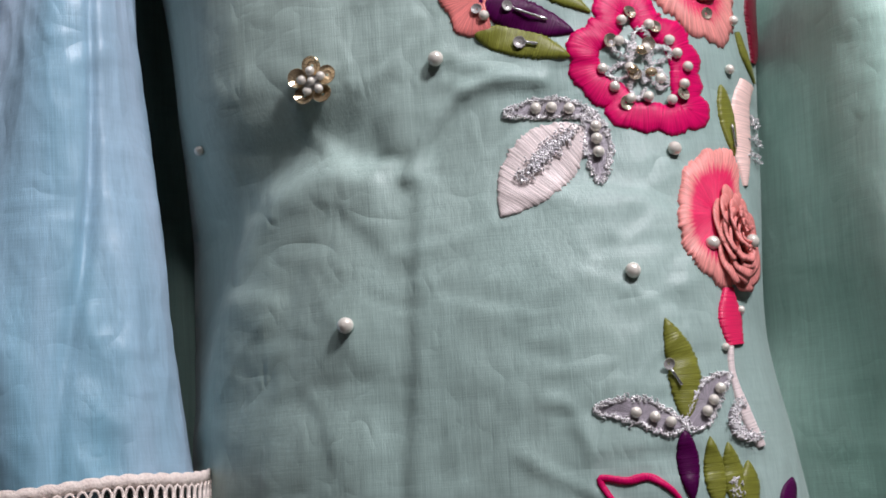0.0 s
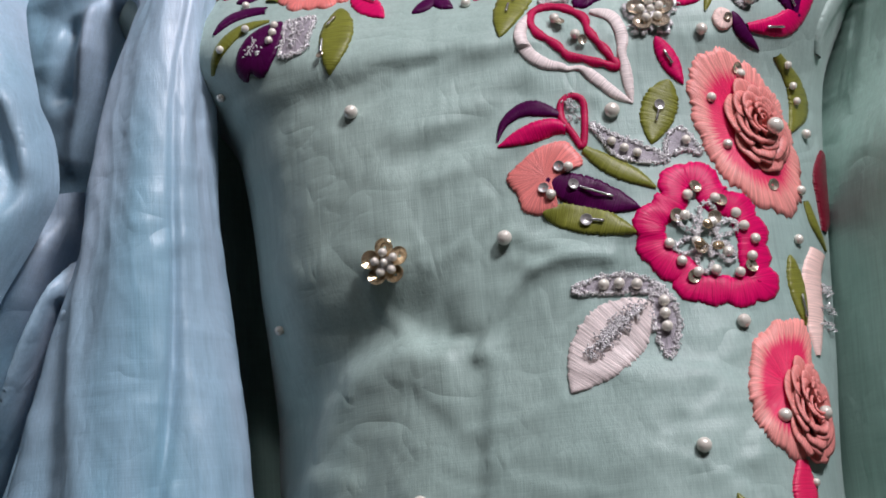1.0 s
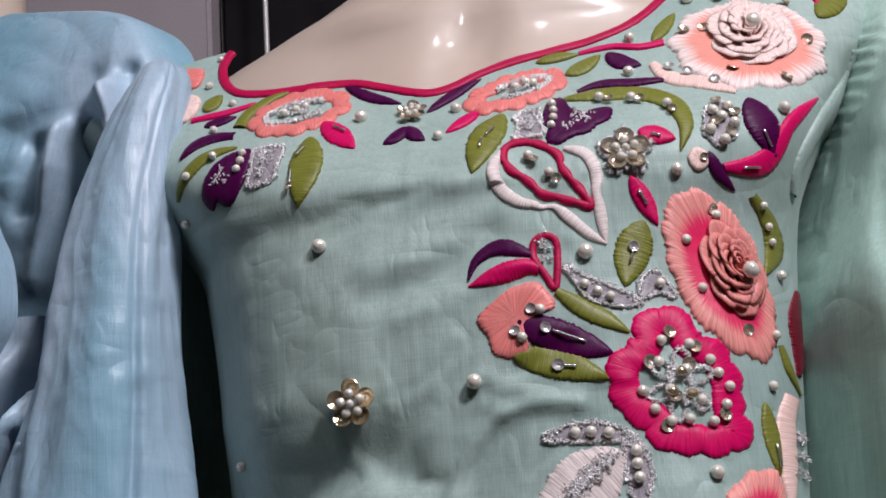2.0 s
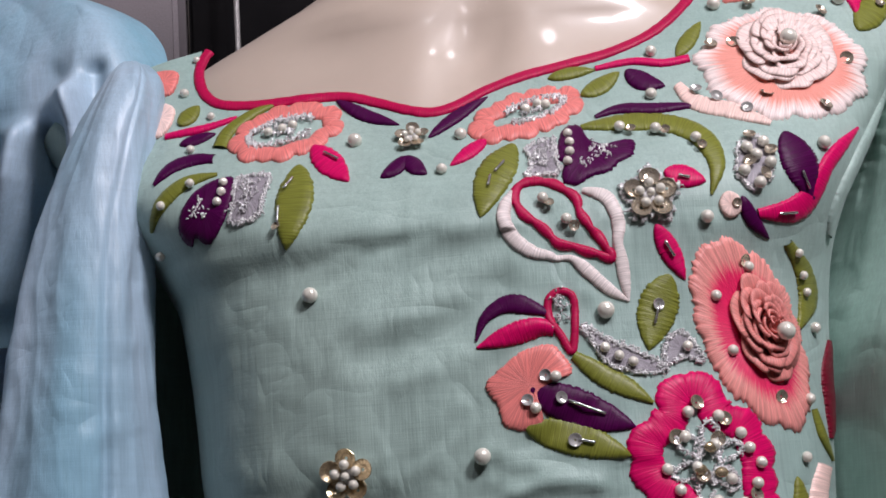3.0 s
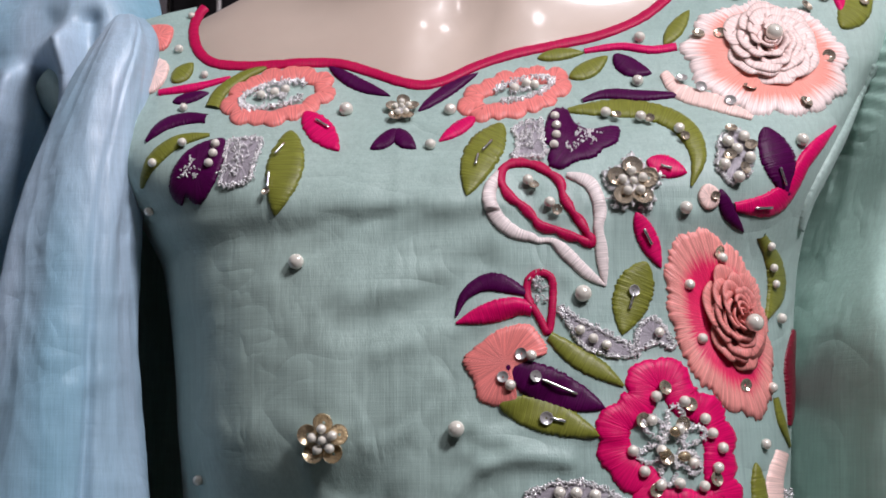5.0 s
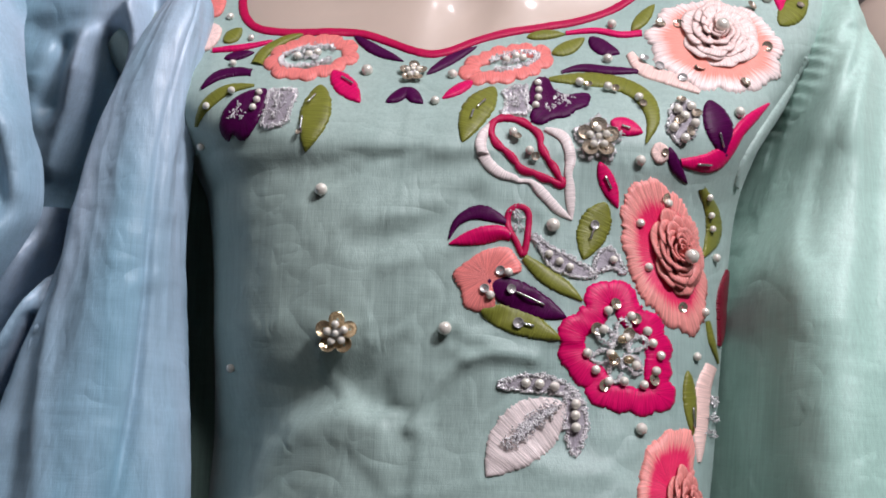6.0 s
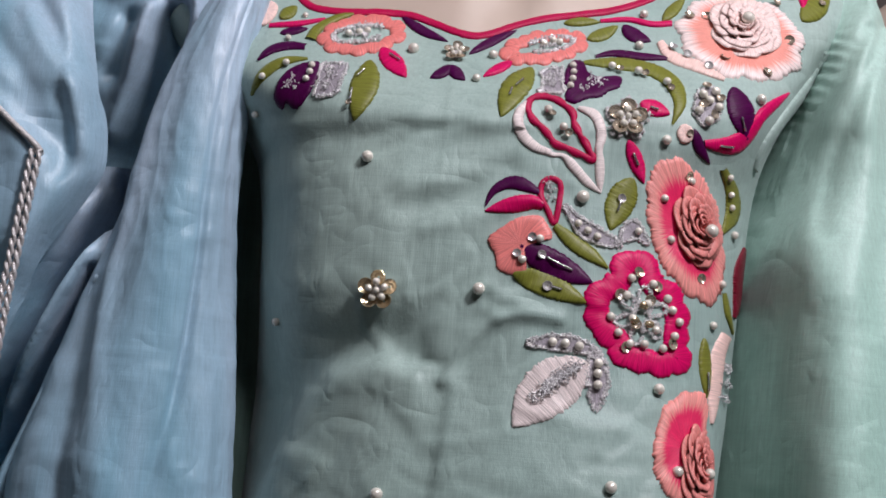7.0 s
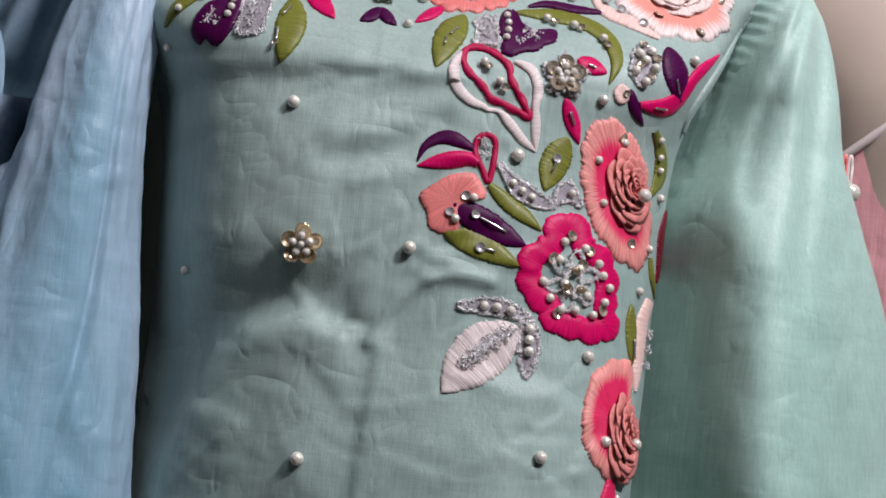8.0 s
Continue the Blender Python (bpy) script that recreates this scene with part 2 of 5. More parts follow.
def fold(points, width, depth, step=False):
    """A crease or roll in the cloth along a line, towards the viewer where depth is negative; with step, the side to its right is moved."""
    line, _ = glide(points, 5 * len(points))
    reach = width * (9 if step else 4)
    c0, c1 = np.searchsorted(GRID_X, (line[:, 0].min() - reach, line[:, 0].max() + reach))
    r0, r1 = np.searchsorted(GRID_Z, (line[:, 1].min() - reach, line[:, 1].max() + reach))
    xx, zz = XX[r0:r1, c0:c1], ZZ[r0:r1, c0:c1]
    best, across, past = np.full(xx.shape, 1e9), np.zeros(xx.shape), np.zeros(xx.shape)
    for k, (a, b) in enumerate(zip(line[:-1], line[1:])):
        d = b - a
        size = math.hypot(*d) + 1e-9
        along = ((xx - a[0]) * d[0] + (zz - a[1]) * d[1]) / size
        off = ((xx - a[0]) * d[1] - (zz - a[1]) * d[0]) / size
        over = np.maximum(0, np.maximum(-along, along - size))
        far = np.hypot(off, over)
        near = far < best
        best = np.where(near, far, best)
        across = np.where(near, np.sign(off) * far, across)
        past = np.where(near, (over if k in (0, len(line) - 2) else 0 * over), past)
    ends = np.exp(-(past / (width * 1.5)) ** 2)
    shape = np.tanh(across / width) * np.exp(-(across / (width * 4)) ** 2) if step else np.exp(-(across / width) ** 2)
    DRAPE[r0:r1, c0:c1] += depth * shape * ends


# under the yoke, across the bust and the long roll over the stomach
fold(((-0.13, 1.277), (-0.097, 1.281), (-0.065, 1.284), (-0.025, 1.285), (0.021, 1.286)), 0.005, 0.0026, True)
fold(((-0.036, 1.241), (-0.015, 1.245), (0.003, 1.252), (0.022, 1.266)), 0.008, 0.0022)
fold(((-0.030, 1.252), (0.0, 1.259), (0.018, 1.274)), 0.009, -0.0018)
fold(((-0.02, 1.230), (0.012, 1.240), (0.035, 1.250)), 0.006, -0.0016)
fold(((-0.014, 1.17), (-0.013, 1.22), (-0.012, 1.33)), 0.0016, -0.0003)
fold(((-0.112, 1.06), (-0.088, 1.122), (-0.065, 1.151), (-0.043, 1.160), (-0.020, 1.160)), 0.0060, -0.0050, True)
fold(((-0.122, 1.070), (-0.098, 1.130), (-0.074, 1.161), (-0.046, 1.172), (-0.034, 1.173)), 0.012, 0.0034)
fold(((-0.108, 1.040), (-0.085, 1.066), (-0.037, 1.064), (-0.013, 1.055)), 0.016, 0.0030)
fold(((-0.024, 1.161), (-0.013, 1.157), (0.004, 1.162), (0.017, 1.181)), 0.006, 0.0026)
fold(((-0.0038, 1.150), (0.009, 1.1713), (0.0215, 1.184), (0.0376, 1.188), (0.055, 1.186)), 0.0032, -0.0034)
fold(((-0.011, 0.95), (-0.010, 1.021), (-0.006, 1.061), (-0.003, 1.106), (0.0, 1.147)), 0.0026, -0.0014, True)
fold(((0.013, 1.201), (0.037, 1.193), (0.057, 1.191)), 0.004, -0.0018)
fold(((0.016, 1.196), (0.037, 1.206), (0.05, 1.21)), 0.004, 0.0014)
fold(((0.058, 1.142), (0.083, 1.138), (0.108, 1.128)), 0.003, -0.0010, True)
fold(((0.046, 1.055), (0.057, 1.051), (0.064, 1.034)), 0.003, -0.0012)
fold(((0.036, 1.034), (0.052, 1.023), (0.070, 1.014)), 0.003, -0.0012)
fold(((-0.05, 1.19), (-0.045, 1.175), (-0.034, 1.166)), 0.003, -0.0010)
fold(((-0.035, 1.03), (-0.036, 1.12), (-0.037, 1.165), (-0.036, 1.24)), 0.014, -0.0014)
fold(((-0.105, 1.24), (-0.112, 1.18), (-0.115, 1.10)), 0.014, 0.0040)
creases = random.Random(8)
for _ in range(70):
    x0, z0 = creases.uniform(-0.10, 0.13), creases.uniform(0.99, 1.20)
    way, size = creases.gauss(0.45, 0.6), creases.uniform(0.008, 0.030)
    dx, dz = math.cos(way) * size, math.sin(way) * size
    fold(((x0 - dx, z0 - dz), (x0 + creases.uniform(-0.003, 0.003), z0 + creases.uniform(-0.003, 0.003)), (x0 + dx, z0 + dz)),
         creases.uniform(0.0014, 0.0030), creases.choice((-1, 1)) * creases.uniform(0.0003, 0.0007), creases.random() < 0.5)
for _ in range(26):
    x0, z0, size = creases.uniform(-0.05, 0.06), creases.uniform(1.205, 1.315), creases.uniform(0.005, 0.016)
    lift = creases.uniform(-0.002, 0.007)
    fold(((x0 - size, z0 - lift), (x0, z0 + creases.uniform(-0.001, 0.001)), (x0 + size, z0 + lift)), creases.uniform(0.0014, 0.003), creases.uniform(0.0003, 0.0007))
for r, z in enumerate(GRID_Z):
    for c, x in enumerate(GRID_X):
        p = Vector((x * 15, 3.0, z * 12))
        DRAPE[r, c] += 0.0017 * noise.noise(p) + 0.0008 * noise.noise(p * 2.7) + 0.00045 * noise.noise(p * 6)


def drape(x, z):
    u, v = (min(max(x, -0.259), 0.258) + 0.26) * 1000, (min(max(z, 0.881), 1.458) - 0.88) * 1000
    i, j = int(u), int(v)
    u, v = u - i, v - j
    return float((DRAPE[j, i] * (1 - u) + DRAPE[j, i + 1] * u) * (1 - v) + (DRAPE[j + 1, i] * (1 - u) + DRAPE[j + 1, i + 1] * u) * v)


def front(x, z):
    half = curve(HALF if x > 0 else HALF_LEFT, z)
    q = min(abs(x / half), 1.0)
    n = curve(ROUND, z) if x > 0 else max(curve(ROUND, z), 3.3 - 0.7 * min(max((1.20 - z) / 0.06, 0), 1))
    return curve(OUT, z) + curve(LEAN, z) * x + (0.10 if x > 0 else 0.16) * (1 - (1 - q ** n) ** (1 / n)) + max(0, abs(x) - half) * 8


def skin(x, z):
    return front(x, z) + drape(x, z)


def on(at, height=0.0):
    """A point of the kurta's front, that far proud of it, and the way out of the cloth."""
    x, z = float(at[0]), float(at[1])
    e = 0.0015
    y = skin(x, z)
    gx, gz = (front(x + e, z) - front(x - e, z)) / (2 * e), (front(x, z + e) - front(x, z - e)) / (2 * e)
    gx, gz = max(-4, min(4, gx)), max(-4, min(4, gz))
    out = Vector((gx, -1, gz)).normalized()
    return Vector((x, y, z)) + out * height, out


# ---- setting ----
def box(name, lo, hi, mat, parent=None, bevel=0.004):
    bm = bmesh.new()
    bmesh.ops.create_cube(bm, size=1)
    for v in bm.verts:
        v.co = [lo[k] + (v.co[k] + 0.5) * (hi[k] - lo[k]) for k in range(3)]
    bmesh.ops.bevel(bm, geom=bm.edges[:], offset=bevel, segments=2, affect="EDGES")
    me = bpy.data.meshes.new(name)
    bm.to_mesh(me)
    bm.free()
    me.materials.append(mat)
    ob = new(name, me)
    ob.parent = parent
    return ob


for name, lo, hi, mat, words, sort in (
        ("floor", (-3, -3.2, -0.1), (3, 2.6, 0), FLOOR, "grey polished tile floor of the shop", "floor"),
        ("ceiling", (-3, -3.2, 2.5), (3, 2.6, 2.6), PAINT, "white painted shop ceiling", "ceiling"),
        ("wall_north", (-3, 2.5, 0), (3, 2.6, 2.5), WALL, "beige painted wall behind the display", "wall"),
        ("wall_south", (-3, -3.2, 0), (3, -3.1, 2.5), WALL, "plain beige shop wall", "wall"),
        ("wall_west", (-3, -3.1, 0), (-2.9, 2.5, 2.5), WALL, "plain beige shop wall", "wall"),
        ("wall_east", (2.9, -3.1, 0), (3, 2.5, 2.5), WALL, "plain beige shop wall", "wall")):
    tagged(box(name, lo, hi, mat), words, sort, kind="structure")
# a dark display board with a mauve one beside it, and a hanging rod before them
tagged(box("display_board", (-0.256, 0.62, 0.0), (0.294, 0.66, 2.3), DARK), "black fabric display board standing behind the mannequin", "display board")
tagged(box("side_board", (-1.3, 0.60, 0.0), (-0.260, 0.64, 2.3), MAUVE), "mauve-grey display board beside the black one", "display board")
def rod(name, pts, radius, mat, parent=None, sides=10):
    """A round bar, cord or seam along a line."""
    p = [Vector(q) for q in pts]
    verts = []
    for k, c in enumerate(p):
        way = (p[min(k + 1, len(p) - 1)] - p[max(k - 1, 0)]).normalized()
        side = way.cross(Vector((0.3, 1, 0.1))).normalized()
        up = side.cross(way)
        r = radius[k] if isinstance(radius, (list, tuple)) else radius
        verts += [c + (side * math.cos(a) + up * math.sin(a)) * r for a in (2 * math.pi * j / sides for j in range(sides))]
    faces = grid_faces(len(p), sides, True) + [tuple(range(sides)), tuple(range((len(p) - 1) * sides, len(p) * sides))]
    return mesh_object(name, verts, faces, mat, parent)
tagged(rod("hanging_cord", [(-0.207, 0.58, z) for z in (0.02, 1.0, 1.8, 2.49)], 0.0022, CORD), "pale twisted cord hanging before the black board", "cord")



def brass_stand():
    """A slim turned brass pole with a collar and a knob, on a round foot."""
    profile = ((0.0, 0.09), (0.012, 0.09), (0.02, 0.02), (0.04, 0.008), (1.46, 0.007), (1.47, 0.012), (1.485, 0.013), (1.49, 0.008), (1.505, 0.0075), (1.515, 0.010), (1.535, 0.0135), (1.555, 0.011), (1.568, 0.004), (1.572, 0.0))
    n, verts = 28, []
    for z, r in glide(profile, 160)[0]:
        verts += [(0.0995 + max(r, 0.0002) * math.cos(2 * math.pi * k / n), 0.50 + max(r, 0.0002) * math.sin(2 * math.pi * k / n), z) for k in range(n)]
    return tagged(mesh_object("display_stand", verts, grid_faces(160, n, True), BRASS), "slim brass display stand with a round knob", "stand")


brass_stand()


# ---- mannequin ----
def mannequin(name, place, turn, words):
    """Head-less stand-in figure: stand, torso, shoulders and neck in one lacquered mesh."""
    rows = ((0.0, 0, 0.10, 0.16, 0.16), (0.02, 0, 0.10, 0.16, 0.16), (0.03, 0, 0.10, 0.02, 0.02), (0.75, 0, 0.10, 0.02, 0.02), (0.78, 0, 0.10, 0.13, 0.09), (0.95, 0, 0.10, 0.145, 0.10), (1.08, 0.0, 0.11, 0.11, 0.08),
            (1.20, 0, 0.11, 0.115, 0.075), (1.27, 0, 0.115, 0.125, 0.085), (1.32, 0.003, 0.12, 0.150, 0.074), (1.352, 0.006, 0.125, 0.163, 0.068), (1.378, 0.01, 0.13, 0.160, 0.062), (1.398, 0.014, 0.135, 0.140, 0.057),
            (1.413, 0.014, 0.138, 0.112, 0.054), (1.428, 0.018, 0.14, 0.090, 0.052), (1.45, 0.024, 0.142, 0.068, 0.051), (1.49, 0.027, 0.143, 0.054, 0.051), (1.56, 0.028, 0.14, 0.052, 0.052), (1.62, 0.028, 0.135, 0.06, 0.07),
            (1.70, 0.028, 0.125, 0.066, 0.085), (1.77, 0.028, 0.13, 0.05, 0.065), (1.80, 0.028, 0.13, 0.01, 0.01))
    fine, _ = glide(rows, 150)
    n, verts = 72, []
    for z, cx, cy, a, b in fine:
        for k in range(n):
            t = 2 * math.pi * k / n
            x, y = cx + a * math.cos(t), cy + b * math.sin(t)
            if math.sin(t) < 0:
                y += 0.013 * math.exp(-((x - 0.010) / 0.011) ** 2 - ((z - 1.380) / 0.022) ** 2)
                y += 0.006 * math.exp(-((abs(x - 0.012) - 0.070) / 0.030) ** 2 - ((z - 1.385) / 0.012) ** 2)
                y -= 0.006 * math.exp(-((abs(x - 0.012) - 0.055) / 0.035) ** 2 - ((z - 1.404 - 0.10 * abs(x - 0.012)) / 0.007) ** 2)
                y -= 0.0015 * math.exp(-((abs(x - 0.014) - 0.018) / 0.008) ** 2 - ((z - 1.44) / 0.04) ** 2)
            verts.append((x, y, z))
    ob = mesh_object(name, verts, grid_faces(len(fine), n, True), SKIN)
    ob.matrix_world = pose(*place, 0, 0, turn)
    return tagged(ob, words, "mannequin")


mannequin("mannequin", (0, 0, 0), 0, "glossy cream mannequin wearing the embroidered green kurta")
slim = mannequin("mannequin", (-0.34, 0.13, 0), 0, "slim cream mannequin wearing the pale blue kurta")
slim.scale = (0.78, 0.65, 1.0)


# ---- kurta ----
kurta = tagged(new("kurta"), "sea-green silk kurta with colourful floral embroidery, on a mannequin", "kurta")
NECK = ((-0.1089, 1.3934), (-0.1110, 1.3890), (-0.1119, 1.3810), (-0.1081, 1.3698), (-0.1001, 1.3623), (-0.0877, 1.3600), (-0.0729, 1.3600), (-0.0581, 1.3606), (-0.0433, 1.3600), (-0.0295, 1.3554), (-0.0158, 1.3497), (-0.0048, 1.3475), (0.0058, 1.3505), (0.0177, 1.3570), (0.0345, 1.3632), (0.0540, 1.3677), (0.0736, 1.3728), (0.0912, 1.3817), (0.1044, 1.3942), (0.1130, 1.4069), (0.1173, 1.4217))
neck_line, neck_run = glide(NECK, 160)


SHOULDER = ((0.26, 1.405), (0.20, 1.421), (0.15, 1.424), (0.1183, 1.4251), (-0.1135, 1.394), (-0.13, 1.390), (-0.16, 1.381), (-0.26, 1.345))


def rim(x):
    """The top of the cloth at x: the neckline, or the shoulder's ridge beside it."""
    if x <= -0.1138 or x >= 0.1183:
        return curve(SHOULDER[:4] if x > 0 else SHOULDER[4:], x)
    side = neck_line[neck_line[:, 0].argmin():]
    return float(np.interp(x, side[:, 0], side[:, 1]))


def kurta_front():
    xs = sorted(set(np.round(np.r_[np.linspace(-0.24, 0.24, 260), np.linspace(-0.118, -0.100, 16), np.linspace(0.100, 0.121, 16), np.linspace(-0.24, -0.20, 30), np.linspace(0.20, 0.24, 30)], 5)))
    count, verts = 380, []
    tops = [rim(x) for x in xs]
    for s in np.linspace(0, 1, count):
        for x0, top in zip(xs, tops):
            z = 0.62 + 0.715 * s / 0.8 if s < 0.8 else 1.335 + (top - 1.335) * (s - 0.8) / 0.2
            half = curve(HALF if x0 > 0 else HALF_LEFT, z)
            x = x0 if abs(x0) < 0.10 else math.copysign(0.10 + (abs(x0) - 0.10) / 0.14 * (half - 0.10), x0)
            verts.append((x, skin(x, z), z))
    return mesh_object("front_panel", verts, grid_faces(count, len(xs)), KURTA, kurta)


kurta_front()


def kurta_back():
    rows, n, verts = 60, 60, []
    for s in np.linspace(0, 1, rows):
        for k in range(n):
            t = math.pi * k / (n - 1)
            near = -0.235 + 0.47 * k / (n - 1)
            top = rim(near) if abs(near) > 0.118 else 1.375
            z = 0.62 + (top - 0.62) * s
            lo, hi = -curve(HALF_LEFT, z), curve(HALF, z)
            x = (lo + hi) / 2 - (hi - lo) / 2 * math.cos(t)
            y = front(lo, z) + (front(hi, z) - front(lo, z)) * k / (n - 1)
            verts.append((x, y + (0.11 - 0.09 * max(0, (s - 0.85) / 0.15)) * math.sin(t), z))
    return mesh_object("back_panel", verts, grid_faces(rows, n), KURTA, kurta)


kurta_back()


# ---- embroidery ----
def strip(name, line, halves, mat, parent, h, closed=False, label="", scallop=0.0, stitch=1.0, lobes=12):
    """A raised satin-stitched band along a line on the kurta; halves: half widths along it."""
    count = len(line)
    way = (np.roll(line, -1, 0) - np.roll(line, 1, 0)) if closed else np.gradient(line, axis=0)
    way /= np.maximum(np.linalg.norm(way, axis=1), 1e-9)[:, None]
    side = np.stack([way[:, 1], -way[:, 0]], 1)
    run = np.r_[0, np.cumsum(np.linalg.norm(np.diff(line, axis=0), axis=1))]
    profile = ((-1.0, -0.35), (-0.97, 0.35), (-0.75, 0.78), (-0.35, 0.98), (0.0, 1.0), (0.35, 0.98), (0.75, 0.78), (0.97, 0.35), (1.0, -0.35))
    verts, uvs = [], []
    rng = random.Random(int(abs(line[0][0] * 1e6)) + count)
    outward = np.sign(np.sum(line[:, 0] * np.roll(line[:, 1], -1) - line[:, 1] * np.roll(line[:, 0], -1)))
    for k in range(count):
        ragged = 1 + rng.uniform(-0.07, 0.07)
        lobe = scallop * (abs(math.sin(math.pi * k / count * lobes)) * 2 - 1.2)
        for v, up in profile:
            at = line[k] + side[k] * halves[k] * v * (ragged + (lobe if v * outward > 0 else 0.15 * lobe))
            lift = h * up * min(1.0, 0.35 + halves[k] / 0.003)
            verts.append(on(at, lift)[0])
            uvs.append((run[k] * stitch, v * halves[k] * stitch))
    return mesh_object(name, verts, grid_faces(count + (1 if closed else 0), 9) if not closed else [
        tuple(q % (count * 9) for q in f) for f in grid_faces(count + 1, 9)], mat, parent, uvs, label)


def leaf(name, mat, base, tip, half, bend=0.0, h=0.0016, label=""):
    a, b = np.array(base), np.array(tip)
    d = b - a
    mid = (a + b) / 2 + np.array((d[1], -d[0])) / np.linalg.norm(d) * bend
    line, _ = glide((a, mid, b), 80)
    s = np.linspace(0, 1, 80)
    halves = half * np.maximum(np.sin(math.pi * np.clip(s, 0, 1) ** 0.85) ** 0.75, 0.03)
    return strip(name, line, halves, mat, kurta, h, label=label)


def stroke(name, mat, points, halves, h=0.0016, label=""):
    count = 24 * len(points)
    line, run = glide(points, count)
    knots = np.linspace(0, 1, len(halves))
    wide = glide([(k, w) for k, w in zip(knots, halves)], count)[0]
    if mat is SILVER:
        spots = [tuple(q) for k, q in enumerate(line) for _ in range(1 + int(np.interp(k / count, knots, halves) / 0.001))]
        base = strip(name, line, np.maximum(np.interp(np.linspace(0, 1, count), wide[:, 0], wide[:, 1]), 0.0003), GREY, kurta, h * 0.7, label=label)
        glitter(spots, max(halves) * 0.6, int(run / 0.00022), base, h - 0.001)
        return base
    return strip(name, line, np.maximum(np.interp(np.linspace(0, 1, count), wide[:, 0], wide[:, 1]), 0.0003), mat, kurta, h, label=label)


def ring(name, mat, points, half, h=0.0017, label="", scallop=0.0, lobes=12):
    count = max(260, 6 * len(points))
    line, size = glide(points, count, True)
    if mat is SILVER:
        base = pad(name, GREY, points, 0.0007, label or "silver zari leaf with pearls on grey thread")
        glitter([tuple(q) for q in line], half * 0.5, int(size / 0.00060), base, -0.0006)
        return base
    return strip(name, line, [half] * count, mat, kurta, h, True, label, scallop, lobes=lobes)


def oval(middle, wide, tall, tilt, lobes, bump):
    out, q = [], math.radians(tilt)
    for k in range(lobes * 2):
        a = math.pi * k / lobes
        s = 1 + (bump if k % 2 else -bump)
        x, z = wide * s * math.cos(a), tall * s * math.sin(a)
        out.append((middle[0] + x * math.cos(q) - z * math.sin(q), middle[1] + x * math.sin(q) + z * math.cos(q)))
    return out


def pad(name, mat, points, h=0.0016, label=""):
    """A raised satin-stitched patch inside a closed outline, its stitches running from the middle outwards."""
    count = 260
    line, run = glide(points, count, True)
    fringe = 0.028 if mat in (FRILL_CORAL, FRILL_PALE) else 0.0
    middle = line.mean(0)
    rings = ((1.0, -0.35), (0.985, 0.4), (0.93, 0.8), (0.8, 1.0), (0.62, 1.0), (0.42, 0.97), (0.2, 0.95), (0.03, 0.95))
    rng = random.Random(int(abs(middle[0]) * 1e6))
    rag = [1 + rng.uniform(-0.035, 0.035) + fringe * (abs(math.sin(math.pi * 13 * k / count)) * 2 - 1) for k in range(count)]
    verts, uvs = [], []
    for s, up in rings:
        for k in range(count):
            at = middle + (line[k] - middle) * s * (1 + (rag[k] - 1) * s ** 4)
            verts.append(on(at, h * up)[0])
            uvs.append((run * k / count, s if mat in (FRILL_CORAL, FRILL_PALE) else s * 0.015))
    faces = grid_faces(len(rings), count, True) + [tuple(range((len(rings) - 1) * count, len(rings) * count))]
    return mesh_object(name, verts, faces, mat, kurta, uvs, label)


def unit_sphere(name, mat, around=16, up=9):
    verts, faces = [], []
    for r in range(up + 1):
        b = math.pi * r / up
        verts += [(math.sin(b) * math.cos(2 * math.pi * k / around), math.sin(b) * math.sin(2 * math.pi * k / around), math.cos(b)) for k in range(around)]
    ob = mesh_object(name, verts, grid_faces(up + 1, around, True), mat)
    me = ob.data
    bpy.data.objects.remove(ob)
    return me


def unit_sequin(name, mat):
    """A small faceted cup with a hole."""
    n, verts = 14, []
    for r, y in ((1.0, 0.30), (0.95, 0.36), (0.5, 0.10), (0.16, 0.02), (0.14, -0.05)):
        verts += [(r * math.cos(2 * math.pi * k / n), r * math.sin(2 * math.pi * k / n), y) for k in range(n)]
    ob = mesh_object(name, verts, grid_faces(5, n, True), mat, flat=True)
    me = ob.data
    bpy.data.objects.remove(ob)
    return me


PEARL_MESH = unit_sphere("pearl", PEARL)
STONE_MESH = unit_sphere("bead", GILT, 10, 6)
SEQUIN_MESH = {m.name: unit_sequin("sequin", m) for m in (SEQUIN, CLEAR, GILT)}
chance = random.Random(4)


def put(name, me, place, size, out, parent, wobble=0.0, label=""):
    ob = new(name, me)
    ob.parent = parent
    way = (out + Vector((chance.uniform(-1, 1), chance.uniform(-1, 1), chance.uniform(-1, 1))) * wobble).normalized()
    ob.matrix_world = Matrix.Translation(place) @ way.to_track_quat("Z", "Y").to_matrix().to_4x4() @ Matrix.Diagonal((*size, 1))
    if label:
        tagged(ob, label)
    return ob


def pearl(at, radius, parent, lift=0.0):
    place, out = on(at, lift + radius * 0.50 + (0.0012 if parent is not kurta else 0))
    return put("pearl", PEARL_MESH, place, (radius * 0.94, radius * 0.94, radius * chance.uniform(0.85, 0.94)), out, parent, 0.4, "round cream pearl bead")


def sequin(at, radius, parent, mat):
    place, out = on(at, 0.0021)
    return put("sequin", SEQUIN_MESH[mat.name], place, (radius, radius, radius), out, parent, 0.35, "small shiny sequin")


def bugle(a, b, parent):
    (p, _), (q, _) = on(a, 0.0026), on(b, 0.0026)
    rod("bugle_bead", [p + (q - p) * s for s in (0, 0.04, 0.25, 0.5, 0.75, 0.96, 1)], [0.0002, 0.0006, 0.0006, 0.0005, 0.0006, 0.0006, 0.0002], BUGLE, parent, 8)


